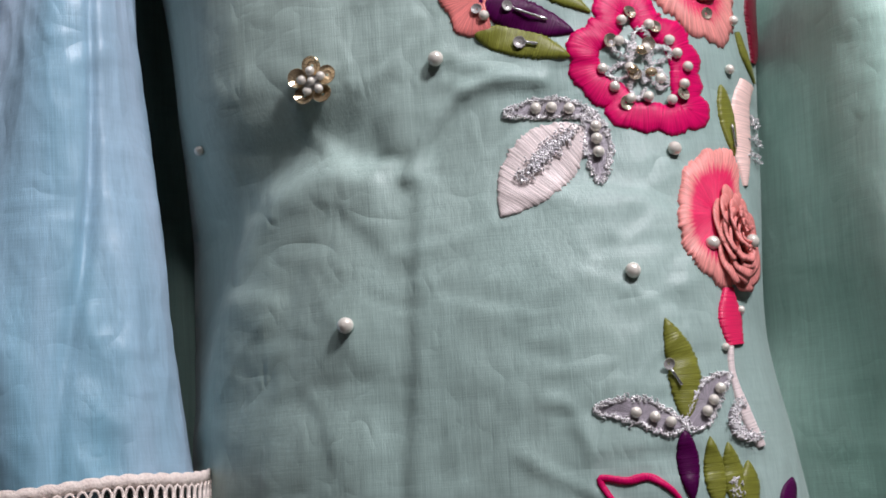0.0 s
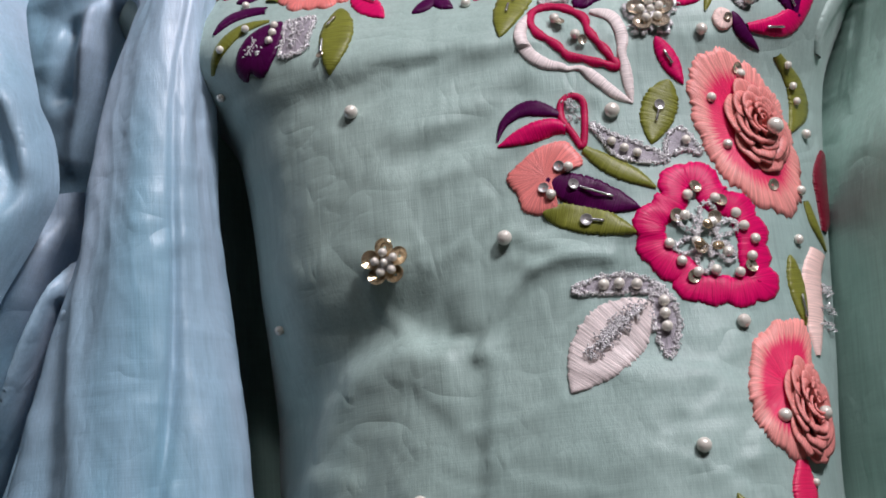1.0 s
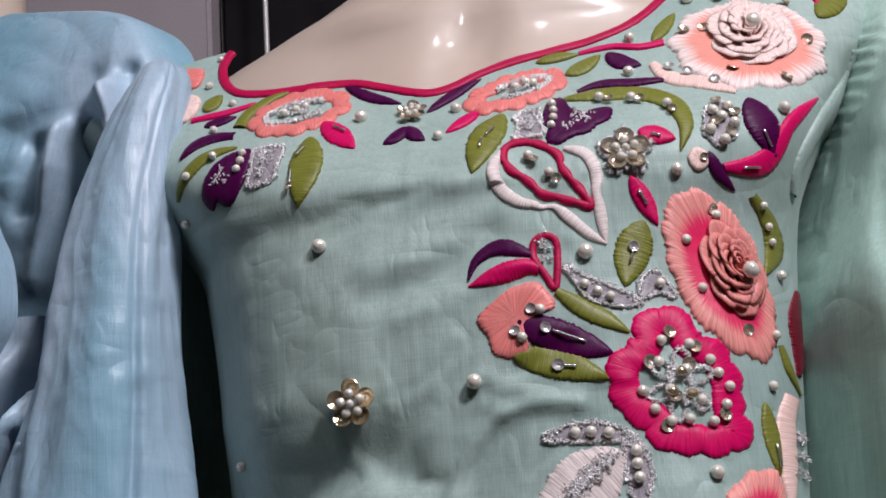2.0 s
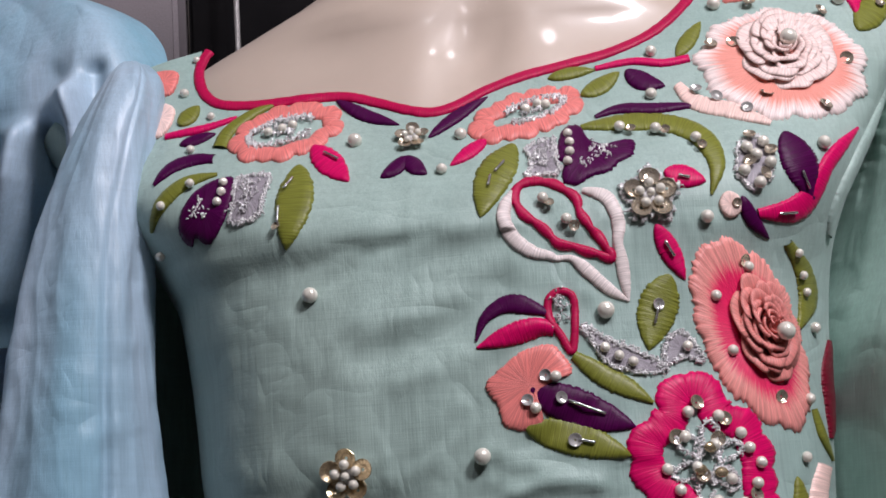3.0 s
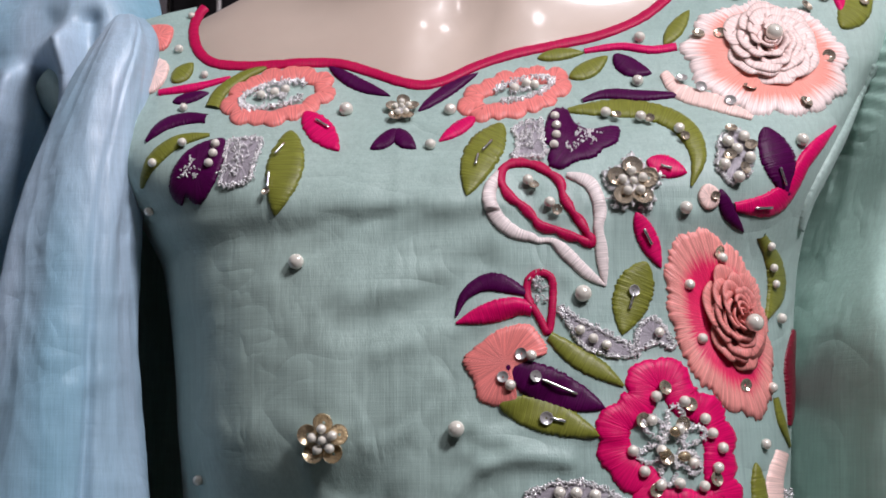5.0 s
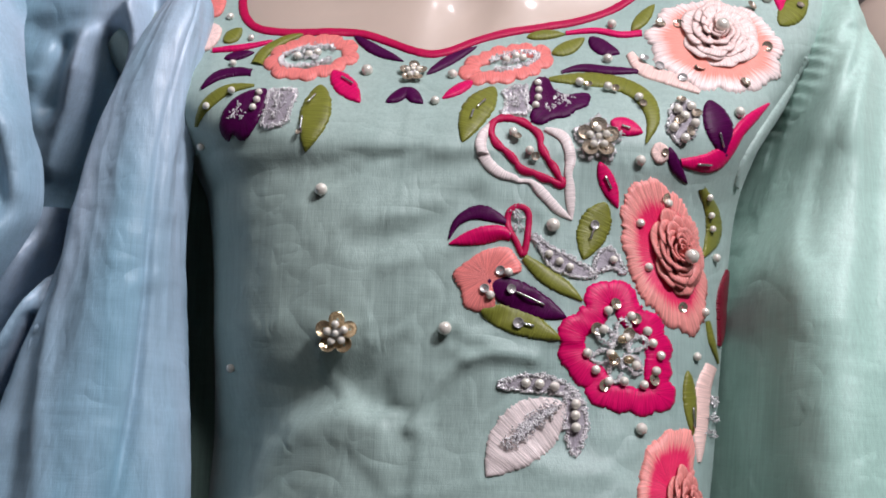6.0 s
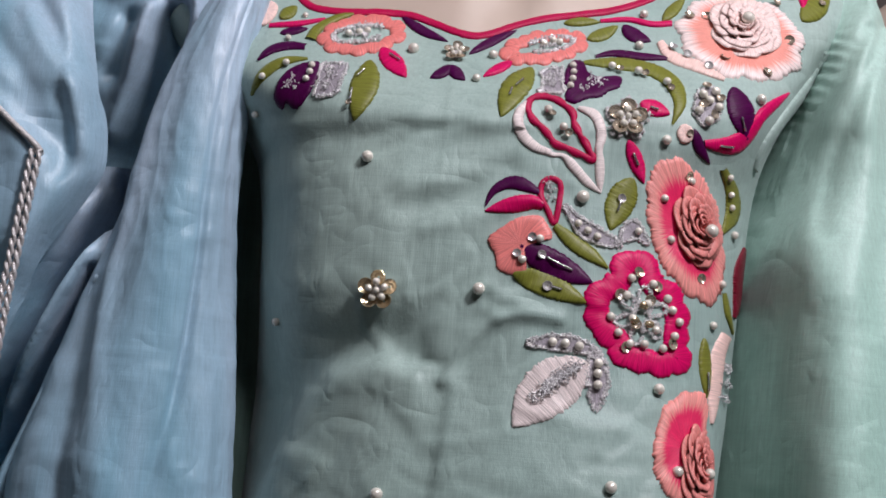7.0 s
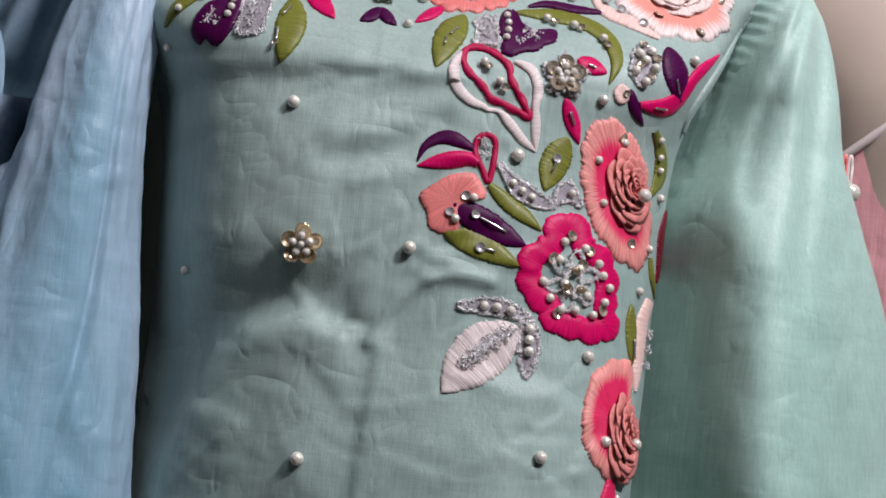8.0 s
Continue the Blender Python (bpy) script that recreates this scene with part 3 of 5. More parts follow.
def glitter(points, spread, count, parent, lift=0.0):
    """A tangle of silver purl wire and seed beads: short coiled bits strewn round the given points."""
    verts, faces = [], []
    for _ in range(int(count * 2.6)):
        at = np.array(chance.choice(points)) + np.array((chance.gauss(0, 1), chance.gauss(0, 1))) * spread * 0.75
        turn, size = chance.uniform(0, math.pi), chance.uniform(0.0005, 0.0011)
        base = len(verts)
        for s in (-1, -0.5, 0, 0.5, 1):
            bent = at + np.array((math.cos(turn), math.sin(turn))) * size * s + np.array((-math.sin(turn), math.cos(turn))) * size * 0.4 * s * s
            c, out = on(bent, lift + 0.0008 + 0.0009 * (1 - s * s) + chance.uniform(0, 0.0006))
            side = Vector((-math.sin(turn), 0, math.cos(turn)))
            verts += [c + (side * math.cos(w) + out * math.sin(w)) * 0.00032 for w in (0, 1.26, 2.51, 3.77, 5.03)]
        faces += grid_faces(5, 5, True, base)
    return tagged(mesh_object("silver_wire", verts, faces, SILVER, parent), "tangle of silver purl wire")


def beaded_flower(at, radius, mat, edged=False):
    """Five cupped sequin petals round a ring of pearls."""
    heart = pad("beaded_flower", SILVER, oval(at, radius * 0.5, radius * 0.5, 0, 5, 0.05), 0.0012, "flower of sequins and cream pearls")
    for k in range(5):
        a = 2 * math.pi * k / 5 + 0.3
        spot = (at[0] + math.cos(a) * radius * 0.66, at[1] + math.sin(a) * radius * 0.66)
        p, o = on(spot, 0.0016)
        put("petal", SEQUIN_MESH[mat.name], p, (radius * 0.42,) * 3, o + Vector((-math.cos(a), 0, -math.sin(a))) * 0.25, heart, 0.15)
        p, o = on((at[0] + math.cos(a + 0.1) * radius * 0.42, at[1] + math.sin(a + 0.1) * radius * 0.42), 0.0030)
        put("pearl", PEARL_MESH, p, (radius * 0.2,) * 3, o, heart)
        if edged:
            b = 2 * math.pi * (k + 0.5) / 5 + 0.3
            glitter([(at[0] + math.cos(c) * radius * r, at[1] + math.sin(c) * radius * r) for c, r in ((a - 0.3, 1.0), (a, 1.12), (a + 0.3, 1.0), (b, 0.8))], 0.0008, 18, heart)
    p, o = on(at, 0.0038)
    put("pearl", PEARL_MESH, p, (radius * 0.17,) * 3, o, heart)
    return heart


def rosette(at, wide, tall, tilt, mat, parent, rise=1.0):
    """Rings of overlapping cupped petals that close towards a bud."""
    q = math.radians(tilt)
    rng = random.Random(int(at[0] * 1e5))
    turn = 0.0
    for ring_no, (reach, petals, height) in enumerate(((1.0, 6, 0.0036), (0.87, 6, 0.0052), (0.74, 5, 0.0066), (0.60, 5, 0.0080), (0.46, 4, 0.0092), (0.31, 3, 0.0102), (0.17, 3, 0.0108))):
        turn += 0.55
        for k in range(petals):
            mid, spread = turn + 2 * math.pi * k / petals, math.pi / petals * 1.18
            verts, uvs, cols, lines = [], [], 15, 8
            puff = rng.uniform(0.93, 1.05)
            for j in range(lines):
                v = j / (lines - 1)
                for c in range(cols):
                    u = c / (cols - 1) * 2 - 1
                    ang = mid + u * spread
                    r = reach * puff * (0.50 + 0.50 * v) * (1 - 0.22 * abs(u) ** 3 - 0.022 * math.cos(u * 6 + k * 1.7 + ring_no))
                    x, z = wide * r * math.cos(ang), tall * r * math.sin(ang)
                    lip = 1 if v < 0.9 else 0.93
                    lift = 0.001 + rise * height * (0.25 + 0.75 * math.sin(v * 1.9)) * lip + 0.0013 * u + 0.0003 * math.sin(u * 5 + k * 2 + ring_no)
                    spot = (at[0] + x * math.cos(q) - z * math.sin(q), at[1] + x * math.sin(q) + z * math.cos(q))
                    verts.append(on(spot, lift)[0])
                    uvs.append((u * spread * reach * 0.016, v * 0.012))
            ob = mesh_object("petal", verts, grid_faces(lines, cols), mat, parent, uvs)
            thick = ob.modifiers.new("thickness", "SOLIDIFY")
            thick.thickness, thick.offset = 0.0004, 0.0


# binding along the neckline
strip("neckline_binding", neck_line - np.array((0, 0.0004)), [0.0024] * 160, CRIMSON, kurta, 0.0014, label="crimson satin-stitch neckline binding")

# flowers under the neckline
flower = ring("embroidered_flower", CORAL, oval((-0.0676, 1.3428), 0.0201, 0.0110, 12, 9, 0.05), 0.0038, label="coral satin-stitch ring flower", scallop=0.22, lobes=13)
glitter([(-0.0690 + 0.0145 * math.cos(a), 1.3425 + 0.0062 * math.sin(a) + 0.0030 * math.cos(a)) for a in np.linspace(0.6, 5.6, 30)], 0.0010, 120, flower)
glitter(((-0.0740, 1.3425), (-0.0690, 1.3435), (-0.0650, 1.3425)), 0.0018, 40, flower)
for at in ((-0.0748, 1.3418), (-0.0690, 1.3432), (-0.0645, 1.3445)):
    pearl(at, 0.0022, flower)
petal = leaf("embroidered_leaf", MAGENTA, (-0.0553, 1.3339), (-0.0378, 1.3139), 0.0057, 0.0000)
bugle((-0.0493, 1.3280), (-0.0429, 1.3237), petal)
petal = leaf("embroidered_leaf", OLIVE, (-0.0594, 1.3243), (-0.0626, 1.2858), 0.0079, -0.0014)
bugle((-0.0606, 1.3163), (-0.0639, 1.3112), petal)
bugle((-0.0653, 1.3037), (-0.0654, 1.2965), petal)
for at in ((-0.0658, 1.2954),):
    sequin(at, 0.0020, petal, SEQUIN)
flower = pad("embroidered_flower", PURPLE, ((-0.0908, 1.3215), (-0.0851, 1.3186), (-0.0868, 1.3071), (-0.0908, 1.2977), (-0.0964, 1.2923), (-0.1021, 1.2961), (-0.1048, 1.2929), (-0.1098, 1.2989), (-0.1082, 1.3083), (-0.1020, 1.3168)), label="dark purple satin-stitch bud")
for at in ((-0.0902, 1.3175), (-0.0904, 1.3131), (-0.0917, 1.3089)):
    pearl(at, 0.0021, flower)
glitter(((-0.0999, 1.3103), (-0.0969, 1.3052), (-0.1018, 1.3055)), 0.0018, 14, flower)
petal = ring("embroidered_leaf", SILVER, ((-0.0851, 1.3186), (-0.0788, 1.3207), (-0.0715, 1.3194), (-0.0724, 1.3090), (-0.0749, 1.3012), (-0.0856, 1.2998), (-0.0852, 1.3095)), 0.0014)
glitter(((-0.0792, 1.3157), (-0.0809, 1.3056), (-0.0798, 1.3119)), 0.0021, 22, petal)
petal = stroke("embroidered_leaf", OLIVE, ((-0.1243, 1.3025), (-0.1183, 1.3127), (-0.1077, 1.3210), (-0.0941, 1.3235)), (0.0009, 0.0035, 0.0030, 0.0007))
for at in ((-0.1049, 1.3190), (-0.1171, 1.3114)):
    pearl(at, 0.0021, petal)
stroke("embroidered_leaf", PURPLE, ((-0.1227, 1.3220), (-0.1155, 1.3295), (-0.1062, 1.3324), (-0.0972, 1.3319)), (0.0007, 0.0031, 0.0031, 0.0021))
stroke("embroidered_stem", MAGENTA, ((-0.1215, 1.3464), (-0.1057, 1.3487), (-0.0904, 1.3532)), (0.0015, 0.0019, 0.0010))
stroke("embroidered_leaf", OLIVE, ((-0.0958, 1.3375), (-0.0934, 1.3459), (-0.0844, 1.3541), (-0.0732, 1.3589)), (0.0033, 0.0031, 0.0024, 0.0007))
leaf("embroidered_leaf", PURPLE, (-0.1142, 1.3412), (-0.0988, 1.3456), 0.0029, 0.0000)
leaf("embroidered_leaf", OLIVE, (-0.1162, 1.3515), (-0.1085, 1.3616), 0.0044, 0.0000)
pad("embroidered_petal", CORAL, ((-0.1336, 1.3821), (-0.1219, 1.3821), (-0.1219, 1.3714), (-0.1270, 1.3687), (-0.1320, 1.3705)))
pad("embroidered_petal", BLUSH, ((-0.1309, 1.3651), (-0.1202, 1.3621), (-0.1199, 1.3523), (-0.1248, 1.3463), (-0.1290, 1.3500)))
pearl((-0.1163, 1.3690), 0.0022, kurta)
pearl((-0.1023, 1.3549), 0.0019, kurta)
pearl((-0.1085, 1.3375), 0.0021, kurta)
pearl((-0.0371, 1.3340), 0.0033, kurta)
pearl((-0.1220, 1.2934), 0.0023, kurta)
pearl((0.0073, 1.3329), 0.0028, kurta)
pearl((0.0001, 1.3155), 0.0025, kurta)
pearl((0.1187, 1.3930), 0.0032, kurta)
pearl((0.1734, 1.3925), 0.0032, kurta)
pearl((0.0891, 1.3692), 0.0027, kurta)
pearl((0.0870, 1.3463), 0.0028, kurta)
pearl((0.1537, 1.3181), 0.0030, kurta)
pearl((0.1033, 1.2875), 0.0029, kurta)
pearl((-0.1139, 1.3879), 0.0018, kurta)
leaf("embroidered_leaf", PURPLE, (-0.0473, 1.3578), (-0.0190, 1.3418), 0.0032, 0.0015)

# beaded flower at the neckline's dip
beaded_flower((-0.0131, 1.3331), 0.0070, SEQUIN)
leaf("embroidered_leaf", PURPLE, (-0.0143, 1.3240), (-0.0250, 1.3145), 0.0037, -0.0009)
leaf("embroidered_leaf", PURPLE, (-0.0152, 1.3241), (-0.0058, 1.3144), 0.0037, 0.0009)
leaf("embroidered_leaf", PURPLE, (-0.0063, 1.3334), (0.0185, 1.3529), 0.0030, -0.0009)
flower = ring("embroidered_flower", CORAL, oval((0.0346, 1.3417), 0.0198, 0.0080, 17, 9, 0.06), 0.0041, label="coral satin-stitch ring flower", scallop=0.22, lobes=13)
glitter([(0.0375 + 0.0130 * math.cos(a), 1.3430 + 0.0050 * math.sin(a) + 0.0036 * math.cos(a)) for a in np.linspace(-2.2, 2.6, 30)], 0.0010, 110, flower)
glitter(((0.0350, 1.3430), (0.0400, 1.3445)), 0.0016, 30, flower)
for at in ((0.0345, 1.3428), (0.0395, 1.3452), (0.0430, 1.3445)):
    pearl(at, 0.0022, flower)
leaf("embroidered_leaf", MAGENTA, (0.0184, 1.3297), (0.0034, 1.3177), 0.0033, 0.0000)
petal = leaf("embroidered_leaf", OLIVE, (0.0296, 1.3260), (0.0156, 1.2925), 0.0078, 0.0018)
bugle((0.0256, 1.3159), (0.0217, 1.3109), petal)
bugle((0.0201, 1.3096), (0.0191, 1.3046), petal)
petal = ring("embroidered_leaf", SILVER, ((0.0347, 1.3231), (0.0404, 1.3261), (0.0453, 1.3271), (0.0461, 1.3178), (0.0473, 1.3100), (0.0404, 1.3095), (0.0348, 1.3091), (0.0366, 1.3155)), 0.0014)
glitter(((0.0404, 1.3207), (0.0404, 1.3141), (0.0381, 1.3181)), 0.0021, 22, petal)
flower = pad("embroidered_flower", PURPLE, ((0.0497, 1.3319), (0.0560, 1.3333), (0.0599, 1.3254), (0.0667, 1.3220), (0.0772, 1.3235), (0.0772, 1.3163), (0.0719, 1.3131), (0.0672, 1.3089), (0.0594, 1.3066), (0.0537, 1.3036), (0.0482, 1.3062), (0.0494, 1.3138), (0.0465, 1.3178)), label="dark purple satin-stitch bud")
for at in ((0.0515, 1.3277), (0.0521, 1.3230), (0.0520, 1.3182), (0.0510, 1.3135)):
    pearl(at, 0.0021, flower)
glitter(((0.0620, 1.3200), (0.0654, 1.3185), (0.0584, 1.3135)), 0.0021, 22, flower)
leaf("embroidered_leaf", OLIVE, (0.0442, 1.3599), (0.0647, 1.3626), 0.0031, -0.0007)
leaf("embroidered_leaf", OLIVE, (0.0578, 1.3494), (0.0749, 1.3604), 0.0043, 0.0010)
stroke("embroidered_stem", MAGENTA, ((0.0647, 1.3634), (0.0805, 1.3654), (0.0935, 1.3632), (0.1049, 1.3648)), (0.0012, 0.0017, 0.0019, 0.0019))
leaf("embroidered_leaf", PURPLE, (0.0774, 1.3609), (0.0934, 1.3509), 0.0048, 0.0019)
leaf("embroidered_leaf", OLIVE, (0.0997, 1.3659), (0.1122, 1.3846), 0.0036, 0.0000)
stroke("embroidered_leaf", PURPLE, ((0.0631, 1.3373), (0.0733, 1.3406), (0.0884, 1.3395), (0.1033, 1.3396)), (0.0009, 0.0026, 0.0026, 0.0012))
petal = stroke("embroidered_leaf", OLIVE, ((0.0569, 1.3322), (0.0764, 1.3332), (0.0935, 1.3304), (0.1049, 1.3227), (0.1096, 1.3098), (0.1061, 1.2962)), (0.0012, 0.0042, 0.0046, 0.0049, 0.0039, 0.0005))
for at in ((0.0727, 1.3291), (0.0870, 1.3267), (0.1024, 1.3207)):
    pearl(at, 0.0025, petal)
for at in ((0.0908, 1.3258), (0.0772, 1.3276), (0.1044, 1.3172)):
    sequin(at, 0.0021, petal, SEQUIN)
petal = stroke("embroidered_petal", BLUSH, ((0.0986, 1.3507), (0.1053, 1.3412), (0.1193, 1.3353), (0.1340, 1.3278)), (0.0024, 0.0043, 0.0040, 0.0012))
for at in ((0.1057, 1.3463), (0.1135, 1.3419), (0.1251, 1.3347)):
    sequin(at, 0.0026, petal, CLEAR)

# the large shoulder rose
rose = pad("rose", FRILL_PALE, oval((0.1442, 1.3591), 0.0360, 0.0293, -8, 9, 0.035), h=0.0022, label="blush and white appliqué rose with raised petals")
rosette((0.1458, 1.3638), 0.0215, 0.0225, 0.0, ROSE_BLUSH, rose, 0.62)
for at in ((0.1461, 1.3653),):
    pearl(at, 0.0041, rose, 0.005)
for at in ((0.1340, 1.3925), (0.1640, 1.3852), (0.1706, 1.3597), (0.1145, 1.3695), (0.1242, 1.3698), (0.1572, 1.3352), (0.1341, 1.3416)):
    sequin(at, 0.0030, rose, SEQUIN)
flower = pad("embroidered_flower", CORAL, ((0.1231, 1.3953), (0.1290, 1.4096), (0.1446, 1.4157), (0.1619, 1.4123), (0.1732, 1.4040), (0.1607, 1.3969), (0.1394, 1.3961)), label="coral satin-stitch half flower")
glitter(((0.1379, 1.4046), (0.1440, 1.4034), (0.1518, 1.4048), (0.1578, 1.4031)), 0.0030, 30, flower)
stroke("embroidered_leaf", MAGENTA, ((0.1790, 1.4172), (0.1807, 1.4031), (0.1808, 1.3845)), (0.0046, 0.0052, 0.0010))
stroke("embroidered_stem", PURPLE, ((0.1325, 1.4202), (0.1556, 1.4194), (0.1760, 1.4122)), (0.0010, 0.0016, 0.0013))
petal = leaf("embroidered_leaf", OLIVE, (0.1795, 1.3759), (0.1972, 1.3990), 0.0069, 0.0000)
for at in ((0.1913, 1.3894),):
    sequin(at, 0.0022, petal, SEQUIN)

# beaded drop, purple and crimson leaves by the armhole
petal = ring("beaded_drop", SILVER, oval((0.1245, 1.3097), 0.0072, 0.0113, -10, 6, 0.05), 0.0011)
for at in ((0.1218, 1.3147), (0.1287, 1.3173), (0.1301, 1.3081), (0.1195, 1.3049), (0.1249, 1.3002), (0.1251, 1.3115)):
    pearl(at, 0.0027, petal)
for at in ((0.1238, 1.3206), (0.1313, 1.3135), (0.1222, 1.3090), (0.1275, 1.3038)):
    sequin(at, 0.0027, petal, SEQUIN)
petal = leaf("embroidered_leaf", PURPLE, (0.1381, 1.3233), (0.1470, 1.2930), 0.0076, -0.0009)
bugle((0.1423, 1.3054), (0.1445, 1.2987), petal)
petal = stroke("embroidered_leaf", MAGENTA, ((0.1713, 1.3275), (0.1562, 1.3112), (0.1488, 1.2991), (0.1387, 1.2902), (0.1237, 1.2883)), (0.0005, 0.0028, 0.0031, 0.0047, 0.0019))
bugle((0.1314, 1.2887), (0.1387, 1.2895), petal)
leaf("embroidered_leaf", PURPLE, (0.1180, 1.2955), (0.1278, 1.2788), 0.0031, 0.0018)
petal = pad("embroidered_petal", BLUSH, oval((0.1131, 1.2921), 0.0044, 0.0053, 0, 5, 0.02))
for at in ((0.1152, 1.2926),):
    sequin(at, 0.0018, petal, SEQUIN)
beaded_flower((0.0822, 1.2969), 0.0102, SEQUIN, True)
petal = leaf("embroidered_leaf", MAGENTA, (0.0883, 1.3069), (0.1045, 1.3018), 0.0051, 0.0000)
bugle((0.0937, 1.3038), (0.0981, 1.3026), petal)
petal = leaf("embroidered_leaf", MAGENTA, (0.0833, 1.2854), (0.0931, 1.2630), 0.0042, 0.0000)
bugle((0.0859, 1.2787), (0.0890, 1.2722), petal)

# pointed white ring with a crimson leaf ring in it
stroke("embroidered_petal", IVORY, ((0.0297, 1.3030), (0.0254, 1.2965), (0.0249, 1.2898), (0.0285, 1.2825), (0.0350, 1.2772), (0.0415, 1.2752), (0.0440, 1.2740), (0.0500, 1.2735), (0.0565, 1.2675), (0.0630, 1.2610), (0.0706, 1.2556)), (0.0018, 0.0026, 0.0029, 0.0030, 0.0028, 0.0020, 0.0012, 0.0026, 0.0026, 0.0022, 0.0005))
stroke("embroidered_petal", IVORY, ((0.0706, 1.2556), (0.0697, 1.2640), (0.0690, 1.2730), (0.0682, 1.2790), (0.0690, 1.2850), (0.0682, 1.2910), (0.0645, 1.2980), (0.0560, 1.3012)), (0.0005, 0.0022, 0.0026, 0.0020, 0.0027, 0.0029, 0.0027, 0.0012))
petal = ring("embroidered_petal", CRIMSON, ((0.0314, 1.3055), (0.0404, 1.3064), (0.0492, 1.3020), (0.0535, 1.2970), (0.0549, 1.2905), (0.0587, 1.2847), (0.0653, 1.2733), (0.0530, 1.2774), (0.0444, 1.2805), (0.0401, 1.2862), (0.0342, 1.2910), (0.0294, 1.2982)), 0.0019, scallop=0.35, lobes=11)
for at in ((0.0403, 1.2981), (0.0489, 1.2888)):
    pearl(at, 0.0024, petal)
for at in ((0.0425, 1.2959), (0.0517, 1.2860)):
    sequin(at, 0.0022, petal, SEQUIN)

# tulip with a beaded loop
stroke("embroidered_petal", PURPLE, ((0.0112, 1.2436), (0.0153, 1.2526), (0.0253, 1.2574), (0.0393, 1.2527)), (0.0005, 0.0026, 0.0039, 0.0015))
stroke("embroidered_petal", MAGENTA, ((0.0114, 1.2409), (0.0228, 1.2444), (0.0348, 1.2472), (0.0413, 1.2462)), (0.0005, 0.0037, 0.0044, 0.0028))
petal = ring("embroidered_petal", CRIMSON, ((0.0445, 1.2609), (0.0492, 1.2584), (0.0496, 1.2497), (0.0478, 1.2374), (0.0440, 1.2433), (0.0399, 1.2510), (0.0401, 1.2579)), 0.0016)
glitter(((0.0439, 1.2552), (0.0442, 1.2498), (0.0436, 1.2585)), 0.0020, 18, petal)
petal = ring("embroidered_leaf", SILVER, ((0.0528, 1.2475), (0.0596, 1.2423), (0.0724, 1.2356), (0.0830, 1.2290), (0.0732, 1.2274), (0.0614, 1.2315), (0.0561, 1.2394)), 0.0014)
for at in ((0.0599, 1.2376), (0.0650, 1.2342), (0.0701, 1.2316)):
    pearl(at, 0.0022, petal)
petal = ring("embroidered_leaf", SILVER, ((0.0827, 1.2303), (0.0846, 1.2403), (0.0912, 1.2419), (0.0972, 1.2310), (0.0902, 1.2332)), 0.0012)
for at in ((0.0910, 1.2367),):
    pearl(at, 0.0022, petal)
petal = leaf("embroidered_leaf", OLIVE, (0.0870, 1.2656), (0.0768, 1.2360), 0.0079, 0.0009)
for at in ((0.0813, 1.2536),):
    sequin(at, 0.0024, petal, CLEAR)
bugle((0.0813, 1.2525), (0.0793, 1.2460), petal)
pearl((0.0614, 1.2523), 0.0037, kurta)
flower = pad("embroidered_flower", CORAL, ((0.0141, 1.2264), (0.0221, 1.2340), (0.0303, 1.2392), (0.0411, 1.2397), (0.0474, 1.2296), (0.0397, 1.2261), (0.0342, 1.2208), (0.0350, 1.2101), (0.0274, 1.2077), (0.0203, 1.2104), (0.0179, 1.2179)), label="coral satin-stitch fan flower")
for at in ((0.0408, 1.2276), (0.0326, 1.2161)):
    pearl(at, 0.0024, flower)
for at in ((0.0370, 1.2283), (0.0298, 1.2192)):
    sequin(at, 0.0024, flower, CLEAR)
petal = leaf("embroidered_leaf", PURPLE, (0.0299, 1.2241), (0.0697, 1.2069), 0.0078, 0.0009)
for at in ((0.0423, 1.2194),):
    sequin(at, 0.0024, petal, CLEAR)
bugle((0.0449, 1.2181), (0.0587, 1.2122), petal)
stroke("embroidered_leaf", OLIVE, ((0.0482, 1.2356), (0.0581, 1.2277), (0.0687, 1.2213), (0.0769, 1.2157)), (0.0020, 0.0041, 0.0039, 0.0007))
petal = leaf("embroidered_leaf", OLIVE, (0.0279, 1.2090), (0.0673, 1.1962), 0.0068, -0.0012)
for at in ((0.0465, 1.2031),):
    sequin(at, 0.0027, petal, CLEAR)
bugle((0.0479, 1.2032), (0.0540, 1.2018), petal)

# the large magenta flower
flower = ring("embroidered_flower", MAGENTA, ((0.0898, 1.2210), (0.0975, 1.2181), (0.1009, 1.2100), (0.1093, 1.2057), (0.1145, 1.1941), (0.1145, 1.1820), (0.1162, 1.1711), (0.1067, 1.1684), (0.0992, 1.1693), (0.0883, 1.1708), (0.0849, 1.1779), (0.0763, 1.1838), (0.0729, 1.1919), (0.0735, 1.2015), (0.0830, 1.2092), (0.0847, 1.2169)), 0.0066, label="large magenta satin-stitch flower with a beaded heart", scallop=0.17, lobes=14)
for k in range(6):
    a = 2 * math.pi * k / 6 + 0.35
    mid = (0.0952 + 0.0088 * math.cos(a), 1.1925 + 0.0105 * math.sin(a))
    glitter(oval(mid, 0.0050, 0.0031, math.degrees(a), 10, 0.0), 0.0006, 40, flower)
glitter(oval((0.0952, 1.1925), 0.0042, 0.0048, 0, 10, 0.0), 0.0012, 40, flower)
for at in ((0.0958, 1.1975), (0.0915, 1.1895), (0.0990, 1.1880)):
    place, out = on(at, 0.0032)
    put("bead", PEARL_MESH, place, (0.0027, 0.0022, 0.0014), out, flower, 0.3, "champagne glass bead").data = STONE_MESH
